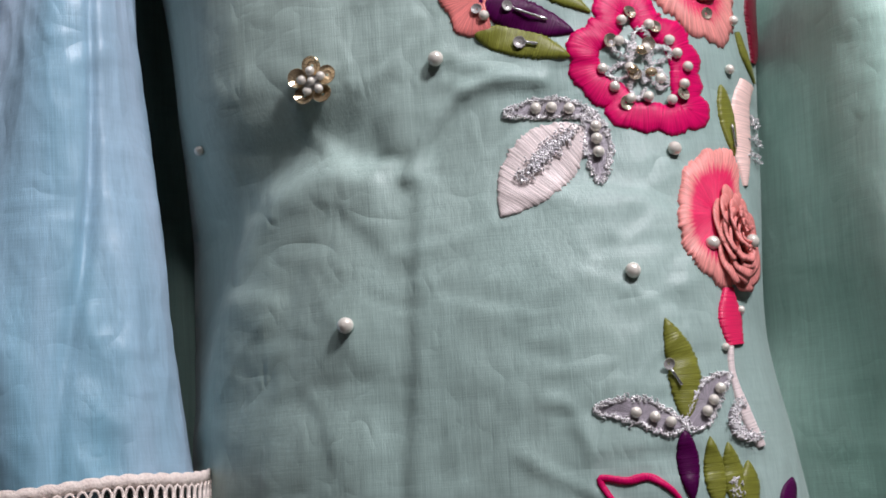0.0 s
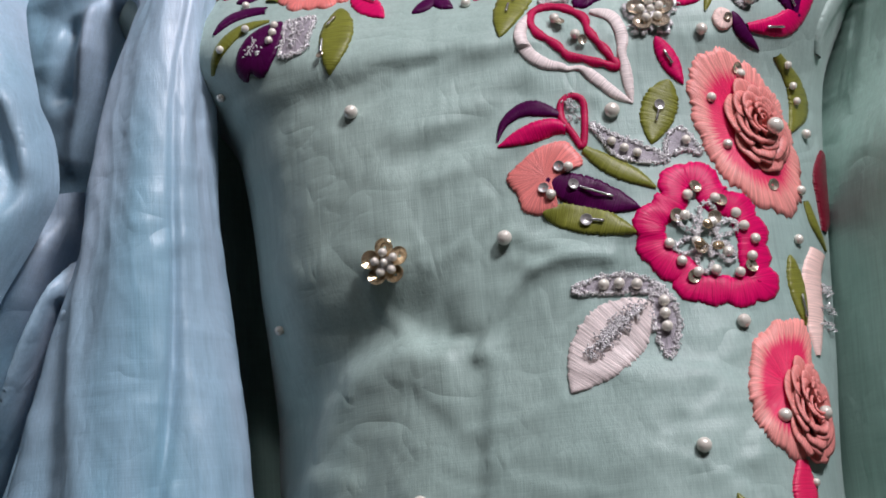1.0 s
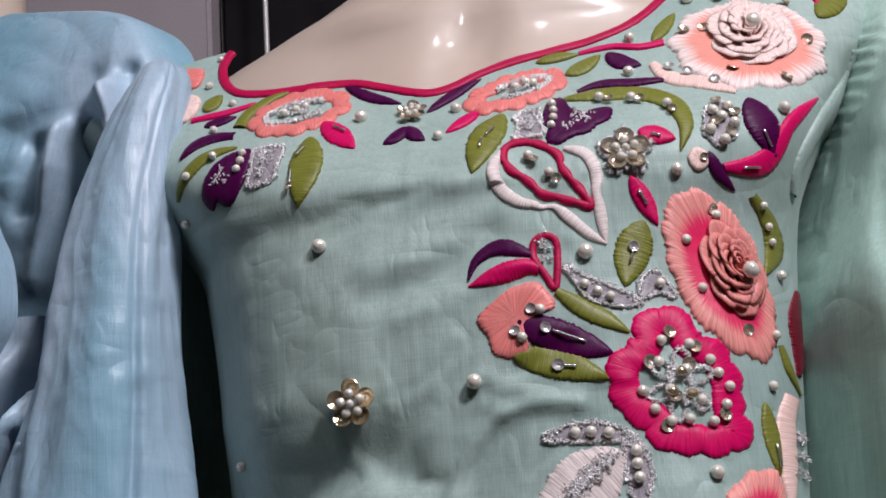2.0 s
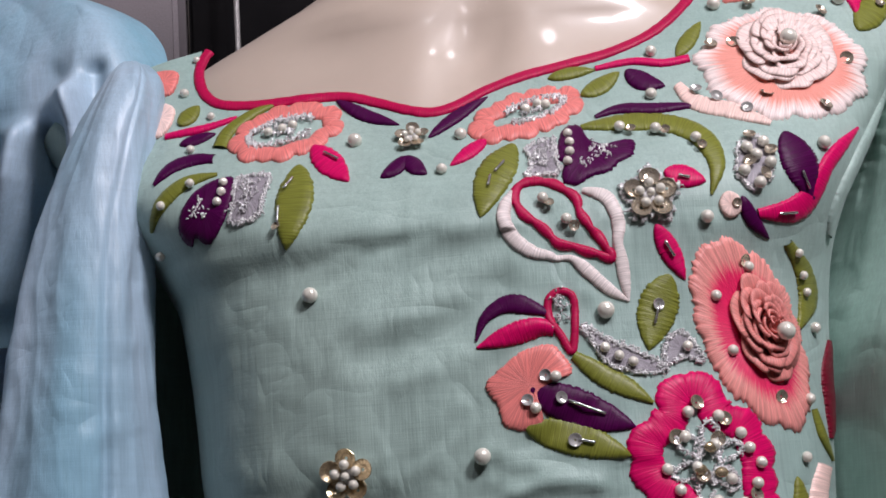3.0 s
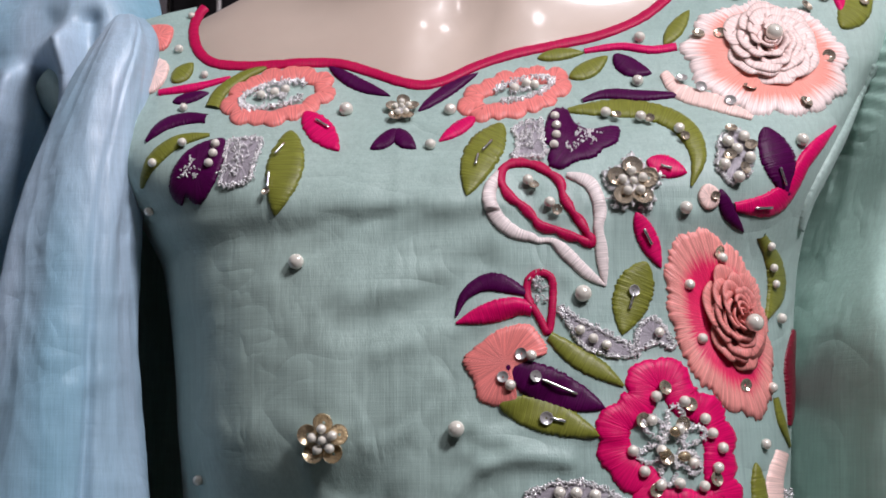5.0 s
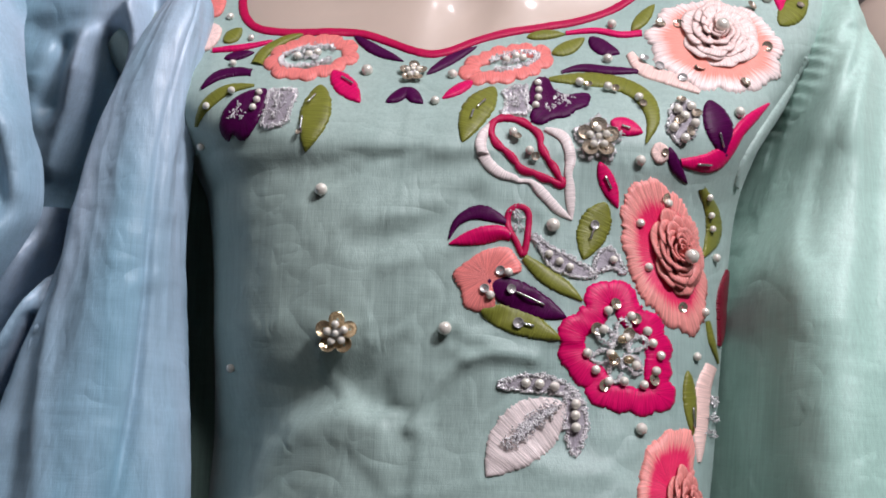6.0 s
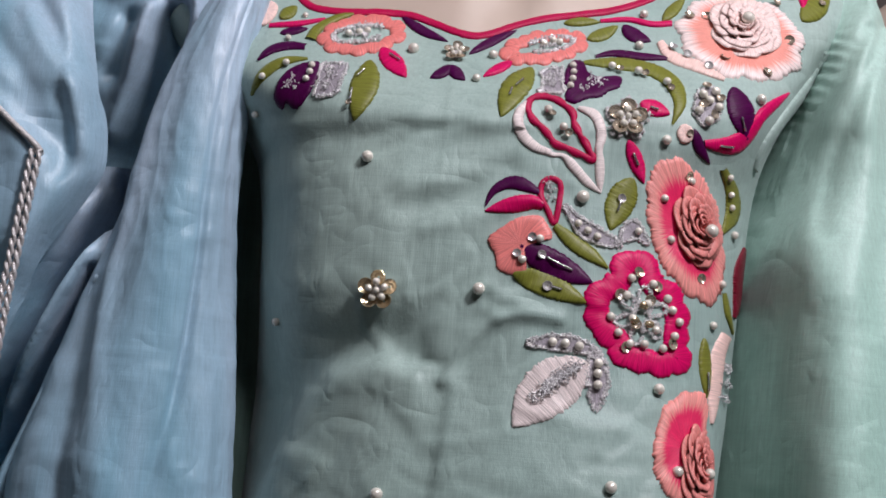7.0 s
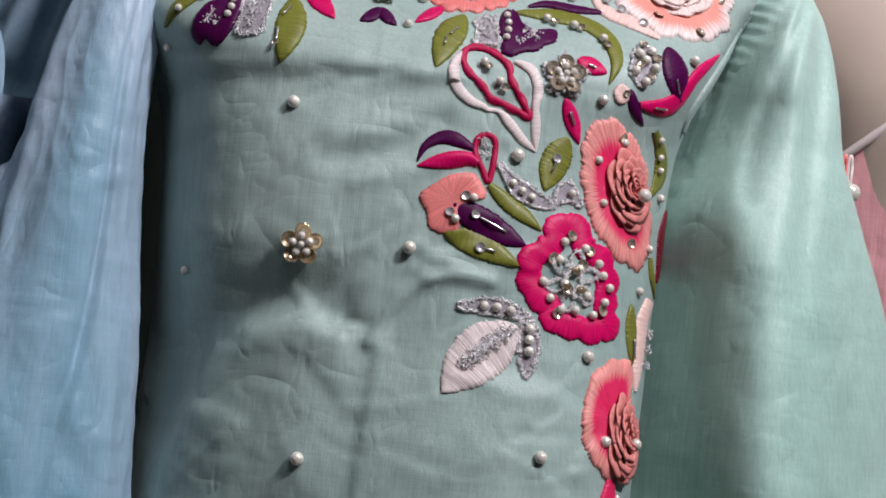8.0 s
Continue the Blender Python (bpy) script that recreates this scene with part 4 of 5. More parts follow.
for at in ((0.0889, 1.2112), (0.1001, 1.2093), (0.0870, 1.2020), (0.0795, 1.1903), (0.0977, 1.1985), (0.0907, 1.1904), (0.1080, 1.2025), (0.1107, 1.1968), (0.1147, 1.1911), (0.0838, 1.1823), (0.1029, 1.1854), (0.1126, 1.1834), (0.0973, 1.1775), (0.1069, 1.1762), (0.0900, 1.1769)):
    pearl(at, 0.0025, flower)
for at in ((0.0923, 1.2146), (0.0835, 1.2023), (0.0991, 1.2007), (0.0924, 1.1875), (0.0880, 1.1752), (0.1022, 1.2080), (0.1116, 1.1788)):
    sequin(at, 0.0030, flower, SEQUIN)

# the standing coral rose
rose = pad("rose", FRILL_CORAL, ((0.1048, 1.2792), (0.1165, 1.2763), (0.1264, 1.2682), (0.1342, 1.2551), (0.1385, 1.2372), (0.1395, 1.2236), (0.1356, 1.2053), (0.1233, 1.2048), (0.1133, 1.2118), (0.1058, 1.2196), (0.1011, 1.2283), (0.0958, 1.2459), (0.0950, 1.2656), (0.0983, 1.2722)), h=0.002, label="coral and magenta appliqué rose with raised petals")
rosette((0.1210, 1.2425), 0.0122, 0.0232, 12.0, ROSE_CORAL, rose, 0.85)
for at in ((0.1230, 1.2397),):
    pearl(at, 0.0040, rose, 0.009)
for at in ((0.1173, 1.2680), (0.1036, 1.2564), (0.1081, 1.2344), (0.1371, 1.2151)):
    pearl(at, 0.0024, rose)
for at in ((0.1159, 1.2706), (0.1252, 1.2160)):
    sequin(at, 0.0027, rose, SEQUIN)
petal = stroke("embroidered_leaf", OLIVE, ((0.1355, 1.2778), (0.1422, 1.2668), (0.1431, 1.2556), (0.1378, 1.2440)), (0.0020, 0.0041, 0.0043, 0.0009))
for at in ((0.1388, 1.2743), (0.1401, 1.2655), (0.1410, 1.2588)):
    pearl(at, 0.0020, petal)
pearl((0.1444, 1.2447), 0.0025, kurta)
stroke("embroidered_leaf", DEEPRED, ((0.1532, 1.2408), (0.1500, 1.2262), (0.1502, 1.2137), (0.1478, 1.1998)), (0.0013, 0.0038, 0.0041, 0.0010))
stroke("embroidered_stem", OLIVE, ((0.1405, 1.2114), (0.1431, 1.2010), (0.1476, 1.1910)), (0.0012, 0.0018, 0.0006))
petal = leaf("embroidered_leaf", OLIVE, (0.1299, 1.1852), (0.1329, 1.1535), 0.0036, 0.0000)
bugle((0.1312, 1.1671), (0.1321, 1.1567), petal)
petal = stroke("embroidered_petal", BLUSH, ((0.1431, 1.1889), (0.1387, 1.1771), (0.1373, 1.1587), (0.1365, 1.1408)), (0.0034, 0.0046, 0.0040, 0.0009))
glitter(((0.1431, 1.1716), (0.1441, 1.1641), (0.1425, 1.1562)), 0.0021, 24, petal)

# scattered pearls and the gilt flower
pearl((0.1064, 1.1551), 0.0032, kurta)
pearl((0.0116, 1.1993), 0.0036, kurta)
pearl((-0.0995, 1.1787), 0.0025, kurta)
pearl((-0.0532, 1.2668), 0.0035, kurta)
pearl((0.1341, 1.1925), 0.0024, kurta)
pearl((-0.0315, 1.0908), 0.0037, kurta)
pearl((0.0849, 1.1035), 0.0035, kurta)
beaded_flower((-0.0410, 1.1955), 0.0102, GILT)

# beaded silver leaf and the ivory leaf
petal = ring("embroidered_leaf", SILVER, ((0.0381, 1.1730), (0.0503, 1.1780), (0.0635, 1.1778), (0.0735, 1.1726), (0.0775, 1.1655), (0.0684, 1.1701), (0.0523, 1.1710)), 0.0016)
for at in ((0.0512, 1.1745), (0.0576, 1.1743), (0.0647, 1.1734)):
    pearl(at, 0.0026, petal)
petal = ring("embroidered_leaf", SILVER, ((0.0717, 1.1733), (0.0789, 1.1656), (0.0805, 1.1540), (0.0755, 1.1415), (0.0708, 1.1518), (0.0700, 1.1635)), 0.0018)
for at in ((0.0749, 1.1653), (0.0749, 1.1600), (0.0753, 1.1542)):
    pearl(at, 0.0026, petal)
petal = leaf("embroidered_petal", IVORY, (0.0702, 1.1655), (0.0343, 1.1299), 0.0140, 0.0029)
stroke("silver_thread", SILVER, ((0.0660, 1.1634), (0.0563, 1.1566), (0.0436, 1.1440)), (0.0012, 0.0044, 0.0006), h=0.0026)

# the lower coral rose
rose = pad("rose", FRILL_CORAL, ((0.1240, 1.1559), (0.1326, 1.1536), (0.1331, 1.1387), (0.1328, 1.1212), (0.1291, 1.1040), (0.1239, 1.0955), (0.1165, 1.0991), (0.1076, 1.1108), (0.1055, 1.1253), (0.1087, 1.1425), (0.1145, 1.1513)), h=0.002, label="coral and magenta appliqué rose with raised petals")
rosette((0.1268, 1.1155), 0.0085, 0.0235, 4.0, ROSE_CORAL, rose, 0.8)
for at in ((0.1171, 1.1136),):
    pearl(at, 0.0032, rose)
for at in ((0.1285, 1.1130),):
    pearl(at, 0.0032, rose, 0.0062)
stroke("embroidered_petal", FRILL_CORAL, ((0.1232, 1.0957), (0.1229, 1.0832), (0.1242, 1.0723)), (0.0022, 0.0049, 0.0034))
pearl((0.1272, 1.0866), 0.0020, kurta)
pearl((0.1193, 1.0715), 0.0018, kurta)

# leaves and sprays towards the waist
petal = leaf("embroidered_leaf", OLIVE, (0.1010, 1.0437), (0.0961, 1.0840), 0.0065, 0.0031)
for at in ((0.0954, 1.0656),):
    sequin(at, 0.0024, petal, CLEAR)
bugle((0.0958, 1.0636), (0.0997, 1.0568), petal)
petal = ring("embroidered_leaf", SILVER, ((0.0663, 1.0494), (0.0742, 1.0528), (0.0851, 1.0525), (0.0945, 1.0471), (0.1005, 1.0407), (0.0927, 1.0385), (0.0822, 1.0436), (0.0737, 1.0463)), 0.0015)
for at in ((0.0814, 1.0475), (0.0884, 1.0453), (0.0943, 1.0430)):
    pearl(at, 0.0024, petal)
petal = ring("embroidered_leaf", SILVER, ((0.1005, 1.0407), (0.1043, 1.0515), (0.1110, 1.0593), (0.1198, 1.0603), (0.1148, 1.0510), (0.1094, 1.0410)), 0.0013)
for at in ((0.1087, 1.0463), (0.1116, 1.0505), (0.1145, 1.0550)):
    pearl(at, 0.0024, petal)
leaf("embroidered_leaf", PURPLE, (0.0998, 1.0398), (0.1009, 1.0117), 0.0044, 0.0000)
stroke("embroidered_petal", MAGENTA, ((0.0730, 1.0103), (0.0658, 1.0226), (0.0761, 1.0215), (0.0848, 1.0224), (0.0931, 1.0169), (0.0979, 1.0097)), (0.0011, 0.0013, 0.0015, 0.0017, 0.0013, 0.0009))
leaf("embroidered_leaf", OLIVE, (0.1110, 1.0088), (0.1097, 1.0366), 0.0044, 0.0000)
leaf("embroidered_leaf", OLIVE, (0.1188, 1.0082), (0.1166, 1.0340), 0.0044, 0.0000)
leaf("embroidered_leaf", OLIVE, (0.1232, 1.0068), (0.1241, 1.0263), 0.0044, 0.0000)
glitter(((0.1174, 1.0181), (0.1183, 1.0148)), 0.0017, 12, petal)
stroke("embroidered_petal", SILVER, ((0.1232, 1.0499), (0.1194, 1.0441), (0.1219, 1.0367), (0.1283, 1.0355)), (0.0007, 0.0015, 0.0022, 0.0011))
stroke("embroidered_stem", IVORY, ((0.1217, 1.0719), (0.1215, 1.0607), (0.1251, 1.0450), (0.1303, 1.0314)), (0.0013, 0.0013, 0.0025, 0.0018))
leaf("embroidered_leaf", PURPLE, (0.1378, 1.0055), (0.1428, 1.0184), 0.0036, 0.0000)
stroke("armhole_seam", KURTA, ((0.1964, 1.3614), (0.1912, 1.3489), (0.1697, 1.3142), (0.1578, 1.2934), (0.1550, 1.2828)), (0.0016, 0.0020, 0.0020, 0.0020, 0.0013), h=0.0022, label="raised armhole seam")


# ---- hanging sleeves ----
def tube(name, rows, mat, parent, folds, seed, around=150, along=220, amp=0.004, crumple=0.0012):
    """A hanging sleeve: rows of height, middle x and y, half width and half depth, with lengthwise folds and crumples."""
    fine, _ = glide(rows, along)
    verts = []
    for r, (z, cx, cy, a, b) in enumerate(fine):
        for k in range(around):
            t = 2 * math.pi * k / around
            c, s = math.cos(t), math.sin(t)
            d = 0.0
            for j, (where, width, deep, lean) in enumerate(folds):
                drift = where + lean * (z - 1.2) + 0.12 * math.sin(z * 19 + j * 2 + seed)
                gap = math.atan2(math.sin(t - drift), math.cos(t - drift))
                d += deep * math.exp(-(gap / width) ** 2) * (0.7 + 0.3 * math.sin(z * 27 + j * 3 + seed))
            d *= min(1.0, a / 0.045)
            p = Vector((c * 1.3 + seed, s * 1.3, z * 9))
            d += amp * noise.noise(p) + crumple * (0.5 - abs(noise.noise(Vector((c * 2.2 + z * 7 + seed, s * 2.2, z * 20)))))
            d += 0.45 * crumple * (0.4 - abs(noise.noise(Vector((c * 1.6 + seed, s * 1.6, z * 42 + 2 * c))))) + 0.2 * crumple * noise.noise(Vector((c * 2 + seed, s * 2, z * 90)))
            verts.append((cx + (a + d) * c, cy + (b + d) * s, z))
    return mesh_object(name, verts, grid_faces(len(fine), around, True), mat, parent)


# the green sleeve: height, then x and y of its inner edge, its front ridge, its outer edge and its back
SLEEVE_ROWS = (
    (0.9, 0.15, 0.11, 0.2298, 0.002, 0.34, 0.06, 0.25, 0.13),
    (1.0, 0.138, 0.11, 0.2186, 0.004, 0.33, 0.06, 0.24, 0.13),
    (1.05, 0.133, 0.114, 0.2124, 0.008, 0.322, 0.062, 0.23, 0.13),
    (1.085, 0.13, 0.138, 0.2073, 0.002, 0.314, 0.064, 0.22, 0.13),
    (1.12, 0.13, 0.138, 0.2027, 0.004, 0.303, 0.065, 0.22, 0.13),
    (1.2, 0.136, 0.138, 0.1969, 0.018, 0.281, 0.066, 0.21, 0.13),
    (1.24, 0.142, 0.138, 0.1943, 0.028, 0.2665, 0.066, 0.21, 0.13),
    (1.28, 0.153, 0.138, 0.205, 0.044, 0.253, 0.07, 0.21, 0.13),
    (1.32, 0.168, 0.138, 0.208, 0.05, 0.248, 0.076, 0.21, 0.13),
    (1.36, 0.187, 0.108, 0.2135, 0.062, 0.24, 0.084, 0.2145, 0.13),
    (1.385, 0.2, 0.098, 0.215, 0.082, 0.23, 0.094, 0.216, 0.125),
    (1.405, 0.207, 0.106, 0.2155, 0.102, 0.224, 0.104, 0.2165, 0.115),
    (1.418, 0.209, 0.116, 0.214, 0.11, 0.219, 0.113, 0.215, 0.118),
)


def off_line(xx, zz, points):
    """How far each place lies from a line in x and z, and how far along it, 0 to 1."""
    line, _ = glide(points, 24)
    best, along = np.full(np.shape(xx), 1e9), np.zeros(np.shape(xx))
    for k, (a, b) in enumerate(zip(line[:-1], line[1:])):
        d = b - a
        s = np.clip(((xx - a[0]) * d[0] + (zz - a[1]) * d[1]) / (d @ d), 0, 1)
        far = np.hypot(xx - a[0] - s * d[0], zz - a[1] - s * d[1])
        along = np.where(far < best, (k + s) / (len(line) - 1), along)
        best = np.minimum(best, far)
    return best, along


def green_sleeve():
    fine, _ = glide(SLEEVE_ROWS, 230)
    around, verts = 150, []
    for z, xi, yi, xr, yr, xo, yo, xb, yb in fine:
        lean = 0.55 - 0.2 * min(max((z - 1.26) / 0.06, 0), 1)
        section, _ = glide(((xi, yi), (xi + (xr - xi) * lean, yi + (yr - yi) * (lean + 0.10)), (xr, yr), ((xr + xo) / 2, (yr + yo) / 2 - 0.006), (xo, yo), ((xo + xb) / 2 + 0.005, yb - 0.01), (xb, yb), ((xi + xb) / 2, max(yb, yi + 0.012))), around, True)
        wide = min(1.0, (xo - xi) / 0.08)
        for x, y in section:
            p = Vector((x * 20, y * 20, z * 9))
            d = 0.004 * noise.noise(p) + 0.0026 * (0.4 - abs(noise.noise(Vector((x * 30 + 9 * z, y * 20, z * 20 - x * 22)))))
            verts.append([x, y + d * wide, z])
    verts = np.array(verts)
    # pleats that spread from the shoulder's point
    for points, width, deep in ((((0.228, 1.380), (0.2115, 1.3314), (0.198, 1.289), (0.192, 1.25)), 0.0050, 0.0065), (((0.219, 1.376), (0.1985, 1.3371), (0.180, 1.307)), 0.0042, 0.0050),
                                (((0.234, 1.372), (0.2338, 1.3329), (0.2266, 1.2623), (0.222, 1.20)), 0.0070, 0.0050), (((0.206, 1.30), (0.196, 1.23), (0.186, 1.15), (0.184, 1.08)), 0.012, 0.0050)):
        far, along = off_line(verts[:, 0], verts[:, 2], points)
        verts[:, 1] += deep * np.exp(-(far / width) ** 2) * (1 - 0.6 * along) * (verts[:, 1] < 0.10)
    # gathers along the armhole seam
    far, along = off_line(verts[:, 0], verts[:, 2], ((0.2024, 1.3722), (0.1849, 1.3418), (0.1702, 1.3198), (0.1587, 1.2980), (0.1550, 1.2784)))
    verts[:, 1] += 0.0016 * np.sin(along * 95) * np.exp(-(far / 0.010) ** 2)
    return mesh_object("sleeve", verts, grid_faces(len(fine), around, True), SLEEVE, kurta)


green_sleeve()
tube("sleeve", ((0.95, -0.19, 0.23, 0.05, 0.05), (1.10, -0.18, 0.23, 0.05, 0.05), (1.25, -0.175, 0.22, 0.04, 0.045), (1.34, -0.185, 0.20, 0.03, 0.04), (1.385, -0.18, 0.18, 0.01, 0.02)),
     SLEEVE, kurta, ((-2.1, 0.25, -0.005, 0), (-1.2, 0.3, 0.005, 0)), 7.0)

# the neighbouring blue kurta: body, sleeve and lace
blue = tagged(new("blue_kurta"), "pale blue silk kurta with loose sleeves and lace cuffs", "kurta")
# the front panel: it ends at the arm in a free edge that turns back
PANEL_EDGE = ((1.445, -0.255), (1.40, -0.240), (1.35, -0.226), (1.298, -0.2105), (1.28, -0.2045), (1.255, -0.2035), (1.238, -0.212), (1.205, -0.2316), (1.179, -0.2419), (1.12, -0.262), (1.05, -0.285), (0.62, -0.31))


def sheet(name, columns, heights, depth, folds, seed, crumple=0.0012):
    """Hanging cloth as a field of depths: columns(z) gives its sides; folds are lines in x and z with width, depth and how they widen."""
    zz = np.repeat(np.array(heights)[:, None], 150, 1)
    sides = np.array([columns(z) for z in heights])
    u = np.linspace(0, 1, 150)[None, :]
    xx = sides[:, :1] + (sides[:, 1:] - sides[:, :1]) * u
    yy = depth(xx, zz, u)
    for points, width, deep, widen in folds:
        far, along = off_line(xx, zz, points)
        yy = yy + deep * np.exp(-(far / (width * (1 + widen * along))) ** 2)
    verts = []
    for x, y, z in zip(xx.ravel(), yy.ravel(), zz.ravel()):
        p = Vector((x * 16 + seed, z * 10, seed))
        verts.append((x, y + 0.003 * noise.noise(p) + crumple * (0.5 - abs(noise.noise(Vector((x * 34 + z * 18, z * 36, seed))))), z))
    return mesh_object(name, verts, grid_faces(len(heights), 150), BLUE, blue)


sheet("front_panel", lambda z: (-0.50, curve(PANEL_EDGE, z)), np.linspace(0.62, 1.445, 260),
      lambda xx, zz, u: 0.006 + 2.2 * (xx + 0.27) ** 2 * (xx < -0.27) + 0.022 * np.clip((u - 0.955) / 0.045, 0, 1) ** 2 + 1.1 * np.clip(zz - 1.30, 0, 1) ** 1.35,
      ((((-0.300, 1.36), (-0.262, 1.315), (-0.225, 1.27)), 0.006, 0.004, 0.5), (((-0.290, 1.325), (-0.250, 1.285), (-0.215, 1.255)), 0.005, 0.004, 0.5), (((-0.275, 1.22), (-0.252, 1.20), (-0.236, 1.18)), 0.006, 0.004, 0.2),
       (((-0.262, 1.30), (-0.240, 1.25), (-0.238, 1.20)), 0.010, -0.004, 0.3), (((-0.290, 1.18), (-0.275, 1.08), (-0.27, 0.95)), 0.012, 0.007, 0.3),
       (((-0.275, 1.375), (-0.250, 1.345), (-0.226, 1.310)), 0.006, 0.006, 0.3), (((-0.255, 1.345), (-0.238, 1.320), (-0.216, 1.296)), 0.005, -0.005, 0.3), (((-0.228, 1.292), (-0.222, 1.272), (-0.222, 1.250)), 0.005, 0.004, 0.2),
       (((-0.290, 1.395), (-0.262, 1.380), (-0.236, 1.372)), 0.008, 0.007, 0.2)), 5.0, 0.0010)
# the shoulder cloth over the arm, with the deep cleft and the bright crumples beside it
SHOULDER_EDGE = ((1.452, -0.235), (1.4356, -0.1755), (1.4226, -0.1519), (1.4117, -0.1415), (1.401, -0.1358), (1.384, -0.1325), (1.35, -0.135), (1.25, -0.16), (1.20, -0.17))
sheet("shoulder", lambda z: (-0.36, curve(SHOULDER_EDGE, z)), np.linspace(1.20, 1.452, 150),
      lambda xx, zz, u: 0.060 + 0.35 * (-0.17 - xx) * (xx < -0.17) + 0.030 * np.clip((u - 0.90) / 0.10, 0, 1) ** 2 + 0.85 * np.clip(zz - 1.375, 0, 1) ** 1.2 + 0.30 * np.clip(1.34 - zz, 0, 1),
      ((((-0.184, 1.356), (-0.189, 1.330), (-0.199, 1.300), (-0.203, 1.274), (-0.193, 1.246)), 0.009, 0.030, 0.8), (((-0.172, 1.375), (-0.166, 1.350), (-0.176, 1.318), (-0.186, 1.295)), 0.006, -0.010, 0.2),
       (((-0.198, 1.360), (-0.207, 1.325), (-0.218, 1.290)), 0.007, -0.009, 0.2), (((-0.160, 1.385), (-0.160, 1.360), (-0.167, 1.330)), 0.006, 0.008, 0.2), (((-0.214, 1.356), (-0.222, 1.325)), 0.006, 0.010, 0.2),
       (((-0.180, 1.385), (-0.200, 1.372), (-0.230, 1.366)), 0.009, 0.006, 0.3)), 17.0, 0.0015)
# the sleeve's slack underside, fanning in deep pleats from the armpit
sheet("underarm_cloth", lambda z: (-0.50, -0.150), np.linspace(0.62, 1.262, 320),
      lambda xx, zz, u: 0.030 + 0.025 * np.clip((zz - 1.21) / 0.04, 0, 1) + 0.10 * np.clip(-0.26 - xx, 0, 1),
      ((((-0.196, 1.252), (-0.206, 1.232), (-0.2290, 1.199), (-0.243, 1.172), (-0.265, 1.12), (-0.288, 1.05)), 0.006, 0.060, 0.9), (((-0.2045, 1.199), (-0.2120, 1.180), (-0.2240, 1.155), (-0.240, 1.126), (-0.262, 1.08)), 0.0026, 0.070, 2.6),
       (((-0.203, 1.222), (-0.216, 1.195), (-0.232, 1.160), (-0.25, 1.12)), 0.004, -0.010, 0.6), (((-0.199, 1.195), (-0.208, 1.165), (-0.224, 1.125), (-0.245, 1.07)), 0.004, -0.012, 0.6),
       (((-0.196, 1.19), (-0.206, 1.14), (-0.222, 1.09), (-0.24, 1.04)), 0.0022, 0.014, 1.2), (((-0.190, 1.17), (-0.197, 1.12), (-0.208, 1.06)), 0.003, -0.008, 0.6), (((-0.186, 1.15), (-0.192, 1.10), (-0.200, 1.04)), 0.0025, 0.010, 0.8)), 29.0, 0.0012)
tube("sleeve", ((1.0320, -0.173, 0.036, 0.063, 0.048), (1.087, -0.176, 0.036, 0.060, 0.046), (1.161, -0.168, 0.036, 0.046, 0.040), (1.23, -0.161, 0.036, 0.032, 0.032), (1.293, -0.155, 0.038, 0.025, 0.026), (1.341, -0.145, 0.042, 0.018, 0.020), (1.372, -0.138, 0.05, 0.011, 0.014), (1.385, -0.14, 0.06, 0.004, 0.006)),
     BLUE, blue, ((-2.70, 0.20, -0.008, -5), (-2.15, 0.14, 0.0030, -4), (-1.55, 0.35, 0.0030, -1), (-1.02, 0.07, -0.0045, 1.2), (-0.70, 0.16, 0.0030, 1)), 11.0, around=260, amp=0.004, crumple=0.0018)


def lace_cuff():
    """Cream lace round the blue sleeve's hem: a picot band, loops below and a second band."""
    cuff = tagged(new("lace_cuff"), "cream cotton lace edging")
    cuff.parent = blue
    n = 150

    def at(t, z, r=1.0):
        return Vector((-0.173 + 0.0695 * r * math.cos(t), 0.036 + 0.0550 * r * math.sin(t), z + 0.0008 * math.sin(t * 5) + 0.0028 * math.cos(t)))
    for top, low in ((1.0345, 1.0290), (1.0215, 1.0195)):
        verts = []
        for z, r in ((top, 0.985), (top, 1.0), (low, 1.0), (low, 0.985)):
            verts += [at(2 * math.pi * k / n, z + 0.0005 * math.sin(k * 2.1), r) for k in range(n)]
        mesh_object("band", verts, grid_faces(4, n, True), LACE, cuff)
    for k in range(84):
        mid = 2 * math.pi * (k + 0.5) / 84
        rod("loop", [at(mid + 0.032 * math.cos(a), 1.0252 + 0.0042 * math.sin(a), 1.0) for a in np.linspace(0, 2 * math.pi, 13)], 0.0007, LACE, cuff, 5)


lace_cuff()


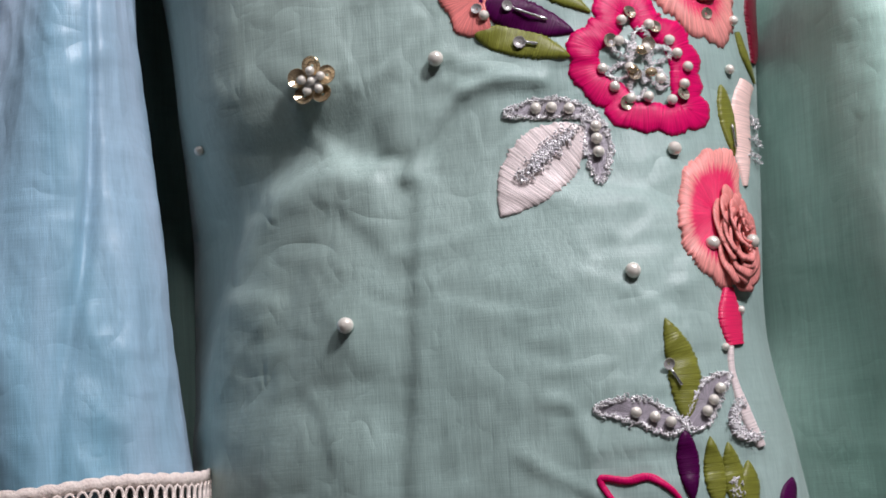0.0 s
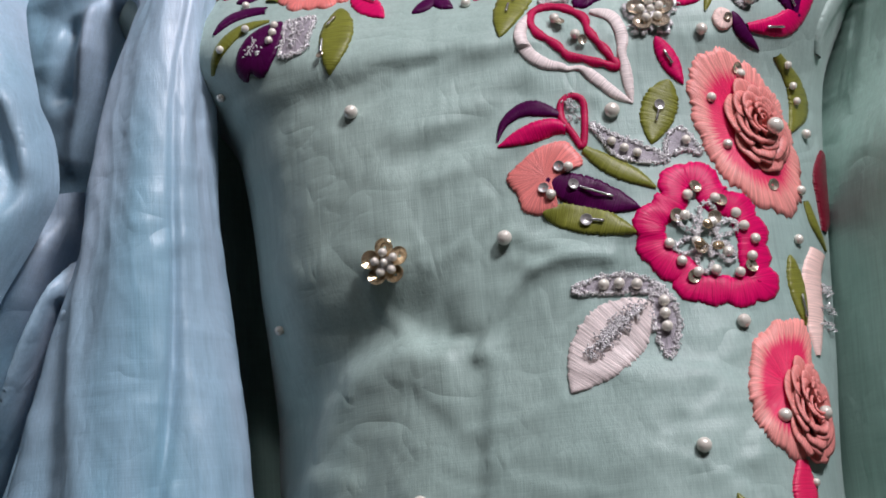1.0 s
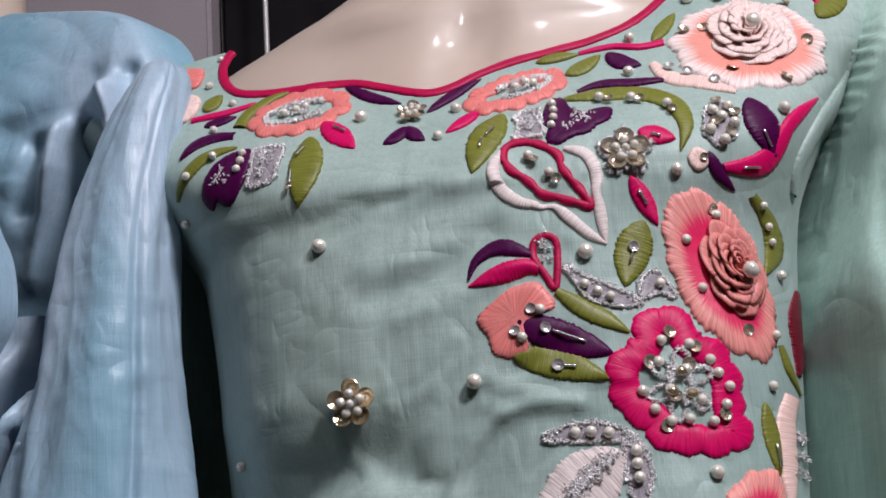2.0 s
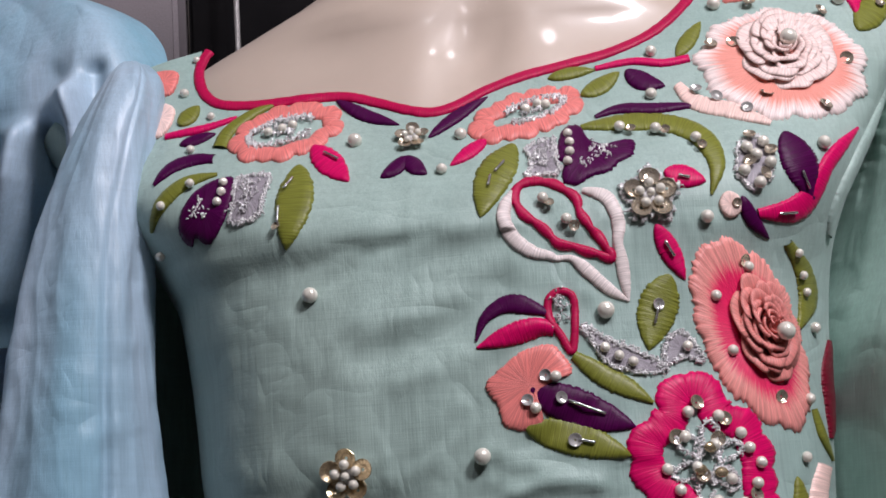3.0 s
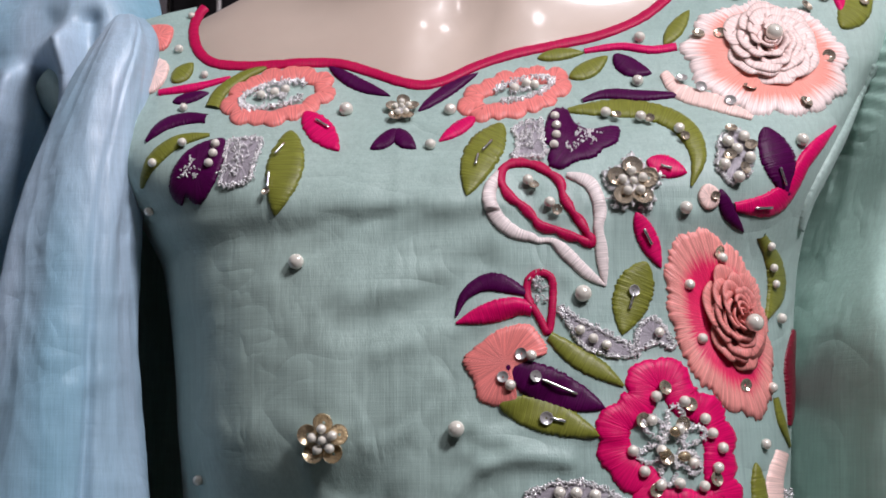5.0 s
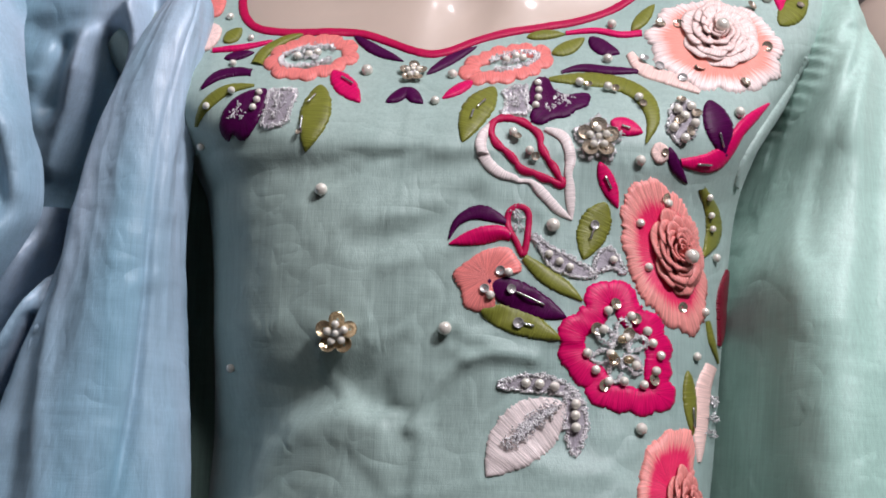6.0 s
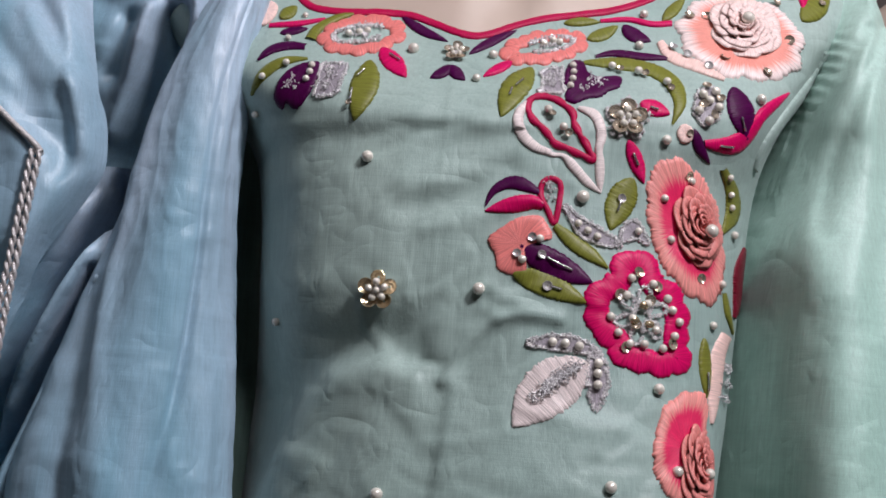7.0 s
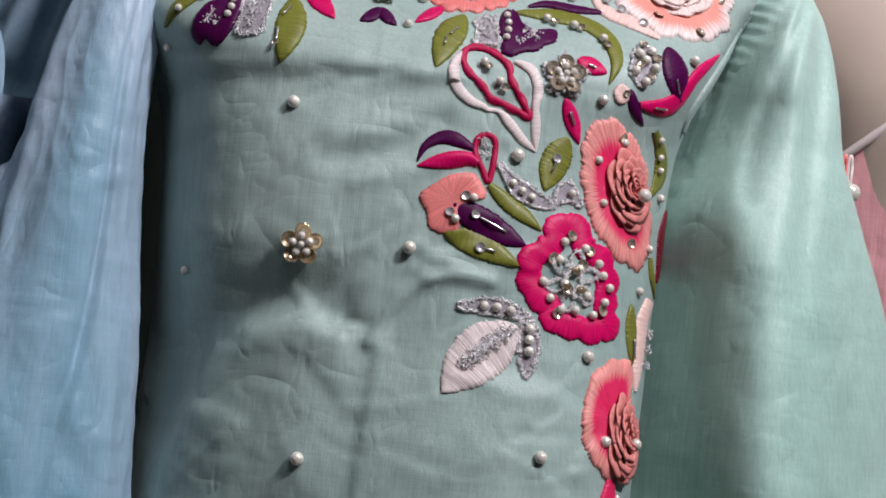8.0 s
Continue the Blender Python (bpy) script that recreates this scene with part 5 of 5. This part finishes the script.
def piping(points, name, radius):
    """Two twisted silver strands."""
    line, _ = glide(points, 90)
    for s in (0, math.pi):
        rod(name, [(x + radius * 0.8 * math.cos(k * 0.9 + s), y + radius * 0.8 * math.sin(k * 0.9 + s), z) for k, (x, y, z) in enumerate(line)], radius, CORD, blue, 7)


piping(((-0.262, 0.001, 1.285), (-0.248, 0.001, 1.273), (-0.2345, 0.001, 1.262), (-0.2315, 0.001, 1.2575)), "silver_piping", 0.0013)
for shift in (0.0, 0.0042):
    piping(((-0.2315 - shift, 0.000, 1.2595), (-0.2335 - shift, 0.000, 1.240), (-0.2375 - shift, 0.000, 1.20), (-0.2405 - shift, 0.000, 1.17), (-0.246 - shift, 0.001, 1.10)), "silver_piping", 0.0012)

# a further mannequin in pink, past the green sleeve
mannequin("mannequin", (0.385, 0.10, 0.05), -4, "glossy cream mannequin in a pink kurta behind the display")
pink = tagged(new("pink_kurta"), "rose pink silk kurta with pale piping on the rear mannequin", "kurta")


def pink_body():
    """Sloping neckline edge, higher away from the green sleeve."""
    n, rows, verts = 90, 90, []
    for s in np.linspace(0, 1, rows):
        for k in range(n):
            t = 2 * math.pi * k / n
            x, y = 0.425 + 0.19 * math.cos(t), 0.255 + 0.118 * math.sin(t)
            top = 1.288 + 0.95 * max(x - 0.272, 0)
            z = 0.62 + (min(top, 1.40) - 0.62) * s
            p = Vector((x * 14, y * 14, z * 9))
            verts.append((x + 0.006 * noise.noise(p), y + 0.006 * noise.noise(p + Vector((5, 0, 0))), z))
    mesh_object("body", verts, grid_faces(rows, n, True), PINK, pink)
    edge = verts[-n:]
    line = [edge[k % n] for k in range(n // 2, n + 1)]
    rod("neck_piping", [(x, y - 0.002, z) for x, y, z in line], 0.003, IVORY, pink, 8)


pink_body()

# pearl button and its cord loops at the green sleeve's outer edge
put("button", PEARL_MESH, Vector((0.2585, 0.072, 1.264)), (0.0055, 0.0055, 0.005), Vector((0, -1, 0)), kurta, 0, "greenish pearl button")
for k in range(3):
    rod("button_loop", [(0.2515 + 0.003 * k + 0.0012 * math.cos(a), 0.074, 1.2765 + 0.009 * math.sin(a)) for a in np.linspace(0, 2 * math.pi, 15)], 0.0009, IVORY if k != 1 else CORAL, kurta, 6)
